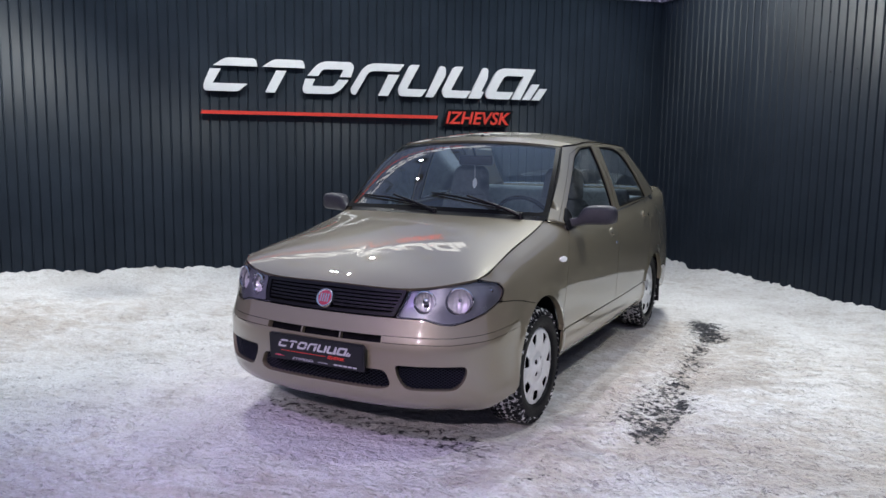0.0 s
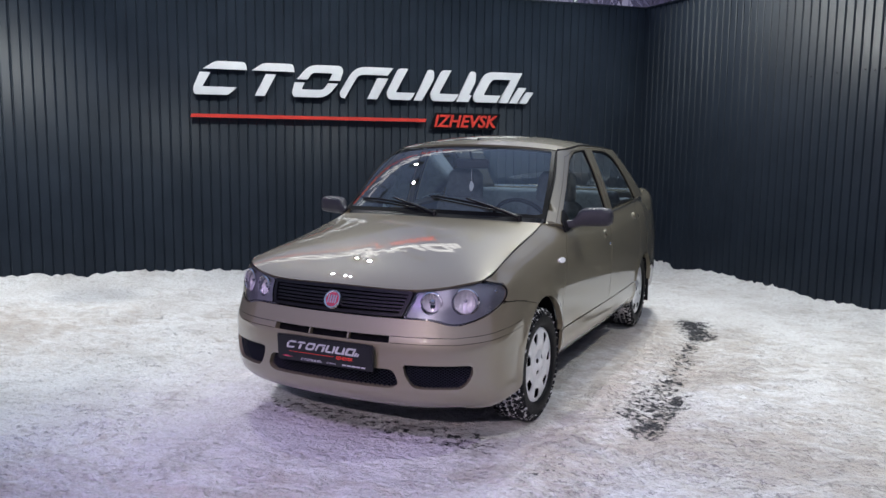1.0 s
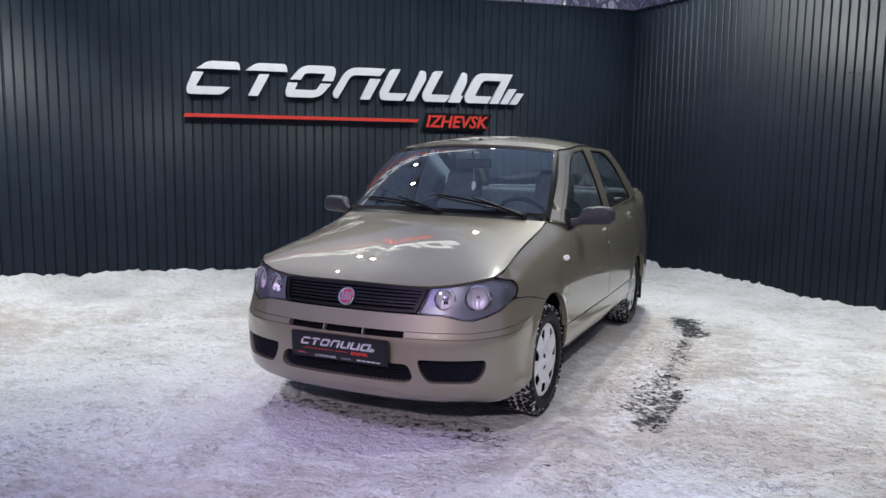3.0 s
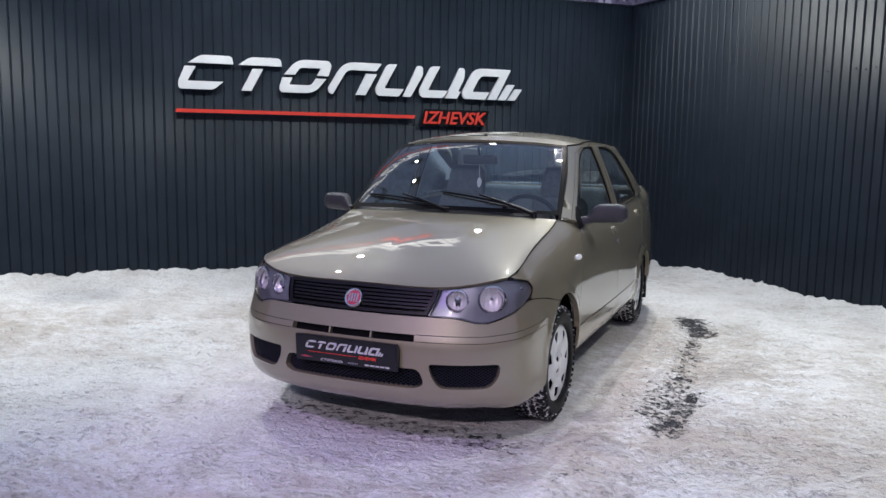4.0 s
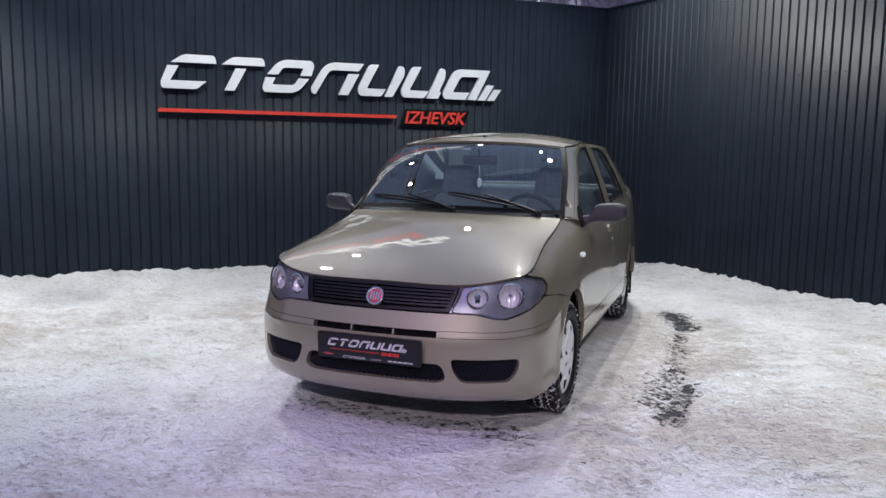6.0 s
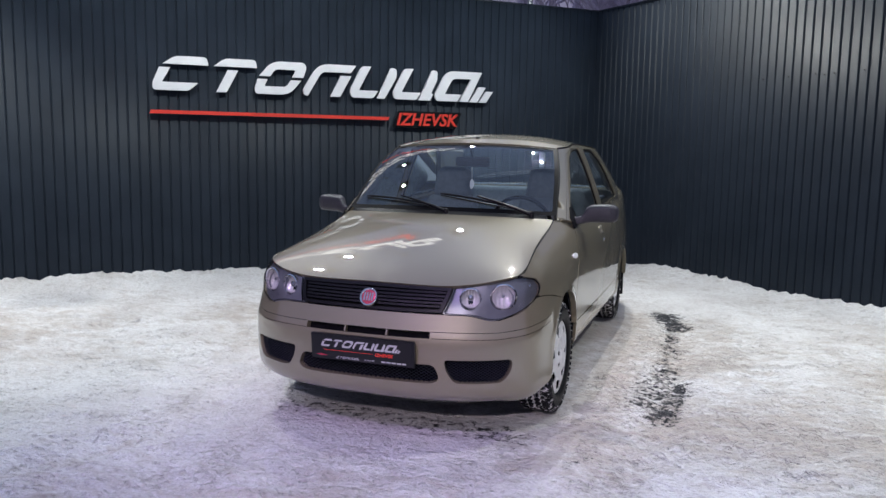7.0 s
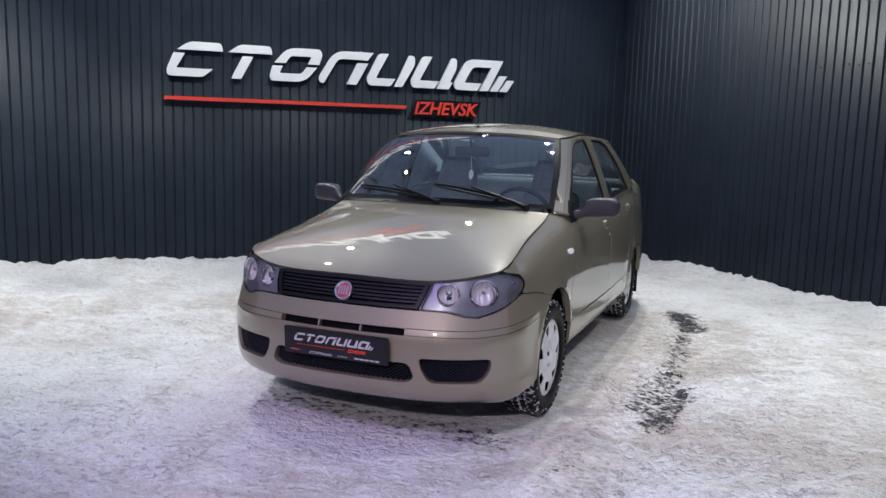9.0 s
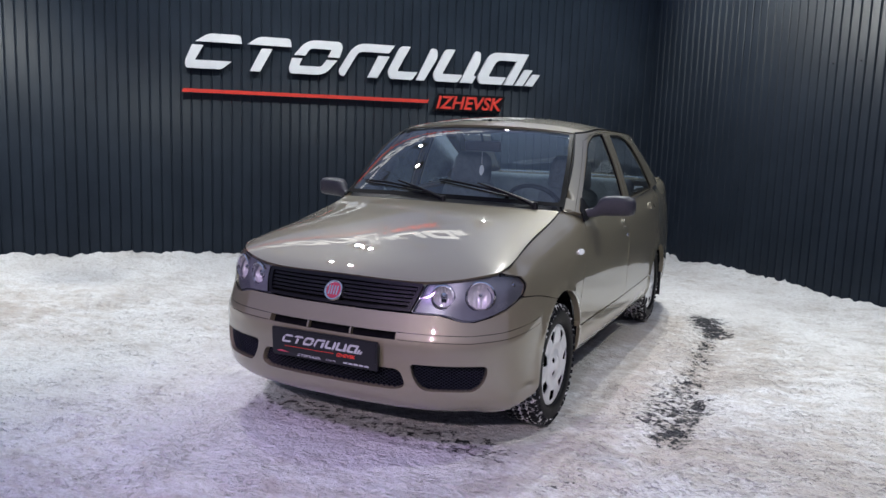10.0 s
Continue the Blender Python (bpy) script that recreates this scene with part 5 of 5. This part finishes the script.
def wheel_thing(m):
    """Outer face towards +x, hub at the origin."""
    w = empty("wheel", pose(0, 0, 0), "", "")
    w.parent = car
    w.matrix_local = m
    hw = W_TYRE / 2
    bm = bmesh.new()
    R = R_TYRE
    side_p = [(0.198, hw - 0.012), (0.203, hw - 0.003), (0.211, hw + 0.003), (0.228, hw + 0.006), (0.252, hw + 0.005), (0.272, hw + 0.0), (0.2795, hw - 0.010)]
    prof = side_p + [(R - 0.012, hw - 0.022), (R - 0.010, 0.0), (R - 0.012, -hw + 0.022)] + [(r, -x) for r, x in reversed(side_p)]
    lathe(bm, prof, 72)
    t = part("tyre", bm, RUBBER, w, "black winter tyre with packed snow")
    bm = bmesh.new()
    lathe(bm, [(0.277, hw - 0.004), (R - 0.0085, hw - 0.020), (R - 0.0065, 0.0), (R - 0.0085, -hw + 0.020), (0.277, -hw + 0.004)], 72)
    part("packed_snow", bm, SNOWY, w)
    bm = bmesh.new()
    rng = random.Random(3)
    n = 54
    for row, (x, ln, wd, sk) in enumerate(((-0.060, 0.017, 0.040, 0.35), (-0.020, 0.020, 0.026, -0.5), (0.020, 0.020, 0.026, 0.5), (0.060, 0.017, 0.040, -0.35))):
        for i in range(n):
            a = 2 * math.pi * (i + 0.5 * (row % 2)) / n
            turn = Matrix.Rotation(a, 4, "X") @ Matrix.Translation((x, 0, R - 0.008)) @ Matrix.Rotation(sk, 4, "Z") @ (Matrix.Rotation(0.12 * (1 if x > 0 else -1), 4, "Y") if abs(x) > 0.05 else Matrix.Identity(4))
            g = bmesh.ops.create_cube(bm, size=1, matrix=turn @ Matrix.Diagonal((wd, ln, 0.018, 1)))
    # shoulder lugs
    for sg in (1, -1):
        for i in range(n):
            a = 2 * math.pi * (i + 0.25) / n
            turn = Matrix.Rotation(a, 4, "X") @ Matrix.Translation((sg * (hw - 0.006), 0, R - 0.020)) @ Matrix.Rotation(sg * 0.95, 4, "Y")
            bmesh.ops.create_cube(bm, size=1, matrix=turn @ Matrix.Diagonal((0.036, 0.0185, 0.016, 1)))
    tr = part("tread", bm, TREAD, w, smooth=False)
    tagged(tr, kind="stuff")
    # steel rim behind the cap, near-black so the openings read as shaded
    bm = bmesh.new()
    lathe(bm, [(0.0001, 0.02), (0.06, 0.02), (0.10, 0.0), (0.15, 0.0), (0.175, 0.02), (0.188, hw - 0.02), (0.198, hw - 0.012), (0.198, -hw + 0.01)], 48)
    part("rim", bm, DARK, w)
    # plastic cap with openings
    dome = lambda y, z: np.stack([hw - 0.002 - 0.008 * (np.hypot(y, z) / 0.205) ** 2 - 0.007 * np.exp(-((np.hypot(y, z) - 0.080) / 0.018) ** 2)
                                  + 0.006 * np.exp(-(np.hypot(y, z) / 0.045) ** 4) - 0.012 * np.clip((np.hypot(y, z) - 0.190) / 0.016, 0, 1) ** 2
                                  + 0.0045 * np.cos(7 * np.arctan2(z, y)) * np.exp(-((np.hypot(y, z) - 0.13) / 0.03) ** 2), y, z], 1)
    ring = [(0.205 * math.cos(t_), 0.205 * math.sin(t_)) for t_ in np.linspace(0, 2 * math.pi, 64, endpoint=False)]
    holes = []
    for i in range(7):
        a = 2 * math.pi * (i + 0.5) / 7 + 0.2
        c, s_ = math.cos(a), math.sin(a)
        hole = fillet([(0.126, -0.019), (0.170, -0.033), (0.179, 0.0), (0.170, 0.033), (0.126, 0.019)], 0.008, 3)
        holes.append([(r * c - q * s_, r * s_ + q * c) for r, q in hole])
    for i in range(4):
        a = 2 * math.pi * i / 4 + 0.55
        holes.append([(0.046 * math.cos(a) + 0.014 * math.cos(t_), 0.046 * math.sin(a) + 0.014 * math.sin(t_)) for t_ in np.linspace(0, 2 * math.pi, 12, endpoint=False)])
    skin("wheel_cover", dome, ring, SILVER, w, holes, step=0.014, depth=0.005, edge_step=0.012, label="silver plastic wheel cover with openings")
    bm = bmesh.new()
    lathe(bm, [(0.0001, hw + 0.004), (0.016, hw + 0.003), (0.020, hw - 0.002)], 24)
    part("hub_cap", bm, SILVER, w)
    for i in range(4):
        a = 2 * math.pi * i / 4 + 0.55
        bm = bmesh.new()
        bmesh.ops.create_cone(bm, cap_ends=True, segments=12, radius1=0.0145, radius2=0.012, depth=0.02, matrix=Matrix.Translation((hw - 0.022, 0.046 * math.cos(a), 0.046 * math.sin(a))) @ Matrix.Rotation(radians(90), 4, "Y"))
        part("wheel_bolt", bm, LAMP_GREY, w)
    return w


wheel_x = 0.795 - W_TYRE / 2
w0 = wheel_thing(pose(wheel_x, AXLES[0], R_TYRE + 0.014, 20, 0, -1.5))
for m in (pose(wheel_x + 0.006, AXLES[1], R_TYRE + 0.032, 47, 0, 0), pose(-wheel_x, AXLES[0], R_TYRE + 0.014, 11, 0, 178.5), pose(-wheel_x - 0.006, AXLES[1], R_TYRE + 0.032, 65, 0, 180)):
    copy_thing(w0, m)

# wheel housings, floor pan; the dark floor boxes are added to block light
for s in (1, -1):
    for k, ay in enumerate(AXLES):
        bm = bmesh.new()
        n, (y0, z0, ra, rb) = 20, ARCHES[k]
        pa = [(y0 + (ra + 0.012) * math.cos(radians(-10 + 200 * i / n)), z0 + (rb + 0.008) * math.sin(radians(-10 + 200 * i / n))) for i in range(n + 1)]
        a = [bm.verts.new((s * 0.79, y, z)) for y, z in pa]
        b = [bm.verts.new((s * 0.50, y, z)) for y, z in pa]
        for i in range(n):
            bm.faces.new((a[i], a[i + 1], b[i + 1], b[i]))
        bm.faces.new(b)
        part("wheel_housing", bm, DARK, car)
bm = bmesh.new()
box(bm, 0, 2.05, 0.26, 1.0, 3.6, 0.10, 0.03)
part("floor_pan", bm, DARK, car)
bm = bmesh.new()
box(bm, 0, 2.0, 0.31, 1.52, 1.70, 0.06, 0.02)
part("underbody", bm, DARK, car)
for s in (1, -1):
    bm = bmesh.new()
    box(bm, s * 0.735, AXLES[1] + 0.335, 0.36, 0.17, 0.012, 0.36, 0.004)
    part("mud_flap", bm, RUBBER, car, "black rubber mud flap")
# ---- mirrors ----
for s in (1, -1):
    mir = empty("door_mirror", pose(0, 0, 0), "", "")
    mir.parent = car
    bm = bmesh.new()
    secs = [(0.750, 1.375, 1.002, 0.020, 0.022), (0.782, 1.392, 1.006, 0.023, 0.025), (0.800, 1.404, 1.018, 0.032, 0.034), (0.816, 1.414, 1.036, 0.045, 0.047), (0.838, 1.424, 1.044, 0.051, 0.053),
            (0.890, 1.434, 1.047, 0.053, 0.055), (0.945, 1.442, 1.048, 0.053, 0.054), (0.974, 1.447, 1.047, 0.049, 0.050), (0.989, 1.450, 1.046, 0.039, 0.040), (0.996, 1.451, 1.046, 0.022, 0.024)]
    rings = []
    for x, y, z, ry, rz in secs:
        ring = []
        for i in range(24):
            t = 2 * math.pi * i / 24
            c, sn = math.cos(t), math.sin(t)
            ring.append(bm.verts.new((s * x, y + ry * math.copysign(abs(c) ** 0.6, c), z + rz * math.copysign(abs(sn) ** 0.55, sn))))
        rings.append(ring)
    for a, b in zip(rings, rings[1:]):
        for i in range(24):
            bm.faces.new((a[i], a[(i + 1) % 24], b[(i + 1) % 24], b[i]))
    bm.faces.new(rings[0]), bm.faces.new(rings[-1])
    part("mirror_housing", bm, GREY_PLASTIC, mir, "dark violet-grey plastic housing")
    bm = bmesh.new()
    slab(bm, fillet([(0.848, 0.985), (0.965, 0.995), (0.972, 1.065), (0.85, 1.075)], 0.015), 0.003, lambda a, b, o: Vector((s * a, 1.490 + o, b)))
    part("mirror_glass", bm, CHROME, mir)
    # triangular foot at the window's front corner
    foot = fillet([(1.300, 0.962), (1.305, 1.02), (1.385, 1.085), (1.43, 0.982), (1.36, 0.965)], 0.012)
    skin("mirror_foot", side(s), foot, BLACK, mir, depth=0.012, out=0.006, flip=s < 0)

# ---- handles, side lamps, aerial ----
for s in (1, -1):
    for y0, z0, own in ((2.06, 0.888, "front"), (2.925, 0.940, "rear")):
        h = empty("door_handle", pose(0, 0, 0), "", "")
        h.parent = car
        u0 = u_y(y0)
        dish = [(u0 + 0.056 * math.cos(t), z0 + 0.032 * math.sin(t)) for t in np.linspace(0, 2 * math.pi, 24, endpoint=False)]
        body("recess", dish if s > 0 else mirrored(dish), PAINT, h, depth=0.004, out=0.002)
        pad = [(u0 + 0.040 * math.cos(t), z0 + 0.004 + 0.024 * math.sin(t)) for t in np.linspace(0, 2 * math.pi, 24, endpoint=False)]
        body("grip", pad if s > 0 else mirrored(pad), PAINT, h, depth=0.014, out=0.013, step=0.012)
        if own == "front":
            p = lower(*[[k] for k in uv(u0 + 0.05, z0 - 0.072)])[0]
            bm = bmesh.new()
            lathe(bm, [(0.0001, 0.004), (0.009, 0.003), (0.011, -0.004)], 16, "x")
            k = part("lock", bm, CHROME, h)
            k.matrix_local = Matrix.Translation((s * p[0], p[1], p[2])) @ pose(0, 0, 0, 0, 0, 0 if s > 0 else 180)
    u0, z0 = u_y(1.115), 0.825
    oval = [(u0 + 0.043 * math.cos(t), z0 + 0.0145 * math.sin(t)) for t in np.linspace(0, 2 * math.pi, 24, endpoint=False)]
    body("side_repeater", oval if s > 0 else mirrored(oval), WHITE, car, depth=0.012, out=0.007, label="clear white side indicator lamp", step=0.02)
p = roof_surf([0.5], [0.10])[0]
bm = bmesh.new()
lathe(bm, [(0.0001, 0.014), (0.008, 0.013), (0.013, 0.006), (0.016, -0.004)], 16, "z")
k = part("aerial_base", bm, BLACK, car)
k.location = (p[0], p[1], p[2])

# ---- windscreen edge band, cowl, wipers ----
band_out = [(0.0, 0.0), (1.0, 0.0), (1.0, 1.0), (0.0, 1.0)]
band_in = fillet([(0.014, 0.045), (0.986, 0.045), (0.980, 0.972), (0.020, 0.972)], 0.03)
skin("edge_band", ws_surf, band_out, SEAL, windscreen, [band_in], step=0.05, depth=0, out=0.0015, stretch=(1.2, 0.7))
cowl_surf = coons(lambda a: cowl(a) + np.array([0.0, 0.004, -0.012]), lambda a: ws_south(a) + np.array([0, 0.03, 0.008]), lambda b: (1 - b)[:, None] * cowl(np.zeros(1)) + b[:, None] * ws_south(np.zeros(1)), lambda b: (1 - b)[:, None] * cowl(np.ones(1)) + b[:, None] * ws_south(np.ones(1)))
skin("cowl_panel", cowl_surf, [(0.035, 0.0), (0.965, 0.0), (0.965, 1.0), (0.035, 1.0)], BLACK, car, step=0.05, depth=0, stretch=(1.2, 0.3))


def ws_point(x, b, up_=0.0):
    p = ws_surf([0.5 + x / 1.30], [b])[0]
    return Vector((p[0], p[1] - up_ * 0.55, p[2] + up_ * 0.83))


for px, tip, bl in ((0.52, (0.20, 0.135), (0.41, 0.055, -0.035, 0.165)), (0.03, (-0.29, 0.115), (-0.10, 0.045, -0.555, 0.13))):
    wp = empty("wiper", pose(0, 0, 0), "", "")
    wp.parent = car
    base = ws_point(px, -0.02, 0.012)
    mid = ws_point(tip[0], tip[1], 0.030)
    bm = bmesh.new()
    tube(bm, [base, base.lerp(mid, 0.25) + Vector((0, -0.004, 0.006)), base.lerp(mid, 0.6) + Vector((0, -0.004, 0.006)), mid], [0.012, 0.010, 0.007, 0.005], 8)
    part("arm", bm, BLACK, wp)
    bm = bmesh.new()
    lathe(bm, [(0.0001, 0.020), (0.012, 0.016), (0.016, -0.02)], 14, "z")
    k = part("pivot", bm, BLACK, wp)
    k.location = base
    bm = bmesh.new()
    x0, b0, x1, b1 = bl
    tube(bm, [ws_point(x0 + (x1 - x0) * i / 10, b0 + (b1 - b0) * i / 10 + 0.012 * math.sin(math.pi * i / 10), 0.017) for i in range(11)], [0.004] + [0.007] * 9 + [0.004], 6)
    tube(bm, [ws_point(x0 + (x1 - x0) * i / 10, b0 + (b1 - b0) * i / 10, 0.004) for i in range(11)], 0.0045, 5)
    part("blade", bm, BLACK, wp)

# roof side channels
for s in (1, -1):
    bm = bmesh.new()
    ys = np.linspace(1.77, 2.94, 30)
    q = roof_edge((ys - 1.752) / (TAIL_Y - 1.752), s)
    tube(bm, [Vector(p) + Vector((s * 0.004, 0, -0.002)) for p in q], 0.006, 6)
    part("roof_channel", bm, SEAL, car)
    bm = bmesh.new()
    zs = np.linspace(1.02, 1.42, 24)
    q = np.stack([s * (upper(pillar(zs) + 0.008, zs)[:, 0] + 0.001), pillar(zs) + 0.000, zs], 1)
    tube(bm, [Vector(p) for p in q], 0.0075, 6)
    part("screen_moulding", bm, SEAL, car)

# ---- cabin ----
bm = bmesh.new()
box(bm, 0, 2.3, 0.40, 1.40, 2.3, 0.06, 0.02)
part("cabin_floor", bm, TRIM, car)


def seat(x, y, parent_car):
    st = empty("seat", pose(x, y, 0.30), "", "")
    st.parent = parent_car
    bm = bmesh.new()
    box(bm, 0, 0, 0.12, 0.48, 0.50, 0.16, 0.05, 3)
    part("cushion", bm, SEAT, st)
    bm = bmesh.new()
    box(bm, 0, 0.30, 0.47, 0.46, 0.13, 0.62, 0.055, 3, Matrix.Rotation(radians(-16), 4, "X"))
    for v in bm.verts:
        k = max(0, (v.co.z - 0.45) / 0.35)
        v.co.x *= 1 - 0.22 * k * k
    part("backrest", bm, SEAT, st)
    bm = bmesh.new()
    box(bm, 0, 0.40, 0.865, 0.30, 0.11, 0.24, 0.05, 3, Matrix.Rotation(radians(-12), 4, "X"))
    for v in bm.verts:
        k = max(0, (v.co.z - 0.83) / 0.16)
        v.co.x *= 1 - 0.26 * k * k
    part("headrest", bm, SEAT, st)
    for k in (-0.06, 0.06):
        bm = bmesh.new()
        tube(bm, [(k, 0.385, 0.70), (k, 0.40, 0.82)], 0.006, 6)
        part("post", bm, CHROME, st)
    return st


for x in (0.36, -0.36):
    seat(x, 2.00, car)
rs = empty("rear_bench", pose(0, 2.85, 0.42), "", "")
rs.parent = car
bm = bmesh.new()
box(bm, 0, 0, 0.12, 1.26, 0.50, 0.17, 0.05, 3)
part("cushion", bm, SEAT, rs)
bm = bmesh.new()
box(bm, 0, 0.30, 0.42, 1.26, 0.14, 0.56, 0.06, 3, Matrix.Rotation(radians(-18), 4, "X"))
part("backrest", bm, SEAT, rs)
bm = bmesh.new()
box(bm, 0, 3.42, 1.02, 1.24, 0.50, 0.03, 0.01)
part("parcel_shelf", bm, TRIM, car)
bm = bmesh.new()
slab(bm, fillet([(1.10, 0.60), (1.12, 0.985), (1.35, 1.005), (1.55, 0.97), (1.62, 0.90), (1.58, 0.80), (1.50, 0.62)], 0.05), 1.20, lambda a, b, o: Vector((o - 0.60, a, b)))
part("dashboard", bm, TRIM, car)
bm = bmesh.new()
box(bm, 0.36, 1.50, 1.0, 0.34, 0.18, 0.07, 0.03, 3)
part("instrument_hood", bm, TRIM, car)
sw = empty("steering_wheel", pose(0.36, 1.66, 0.955, -62, 0, 0), "", "")
sw.parent = car
bm = bmesh.new()
lathe(bm, [(0.185 + 0.014 * math.cos(t), 0.014 * math.sin(t)) for t in np.linspace(0, 2 * math.pi, 10, endpoint=False)], 40, "z", closed=True)
part("rim", bm, BLACK, sw)
bm = bmesh.new()
box(bm, 0, 0, 0, 0.15, 0.11, 0.04, 0.02)
box(bm, 0, 0, 0, 0.36, 0.035, 0.02, 0.006)
part("boss", bm, BLACK, sw)
rm = empty("rear_view_mirror", pose(0.0, 1.70, 1.335, 8, 0, 0), "", "")
rm.parent = car
bm = bmesh.new()
box(bm, 0, 0, 0, 0.235, 0.035, 0.065, 0.015, 3)
part("mirror_housing", bm, GREY_PLASTIC, rm)
bm = bmesh.new()
tube(bm, [(0, 0, 0.02), (0, -0.03, 0.085)], 0.008, 6)
part("stem", bm, BLACK, rm)
orn = empty("hanging_ornament", pose(0.0, 1.69, 1.30), "", "")
orn.parent = car
bm = bmesh.new()
tube(bm, [(0, 0, 0.0), (0.001, 0, -0.075)], 0.0015, 4)
part("cord", bm, WHITE, orn)
bm = bmesh.new()
slab(bm, fillet([(0, 0), (0.017, -0.022), (0.014, -0.05), (-0.004, -0.075), (-0.015, -0.05), (-0.013, -0.02)], 0.012), 0.004, lambda a, b, o: Vector((a, o, b - 0.075)))
part("pendant", bm, WHITE, orn, "small white drop-shaped pendant")
for s in (1, -1):
    # door cards and inner pillars close the cabin
    card = lambda u, v: lower(u, v) * np.array([0.93, 1.0, 1.0])
    loop = [(1.75, 0.45), (3.9, 0.45), (4.1, 1.04), (3.0, 0.995), (2.0, 0.955), (1.80, 0.94)]
    sd = (lambda pts: pts) if s > 0 else mirrored
    skin("door_lining", card, [uv(*p) for p in dense(sd(loop), 0.05)], TRIM, car, step=0.10, depth=0, stretch=(1.0, 0.75))
skin("headlining", lambda a, b: roof_surf(a, b) - np.array([0, 0, 0.035]), [(0.02, 0.03), (0.98, 0.03), (0.98, 0.98), (0.02, 0.98)], TRIM, car, step=0.08, depth=0, stretch=(1.1, 1.2))
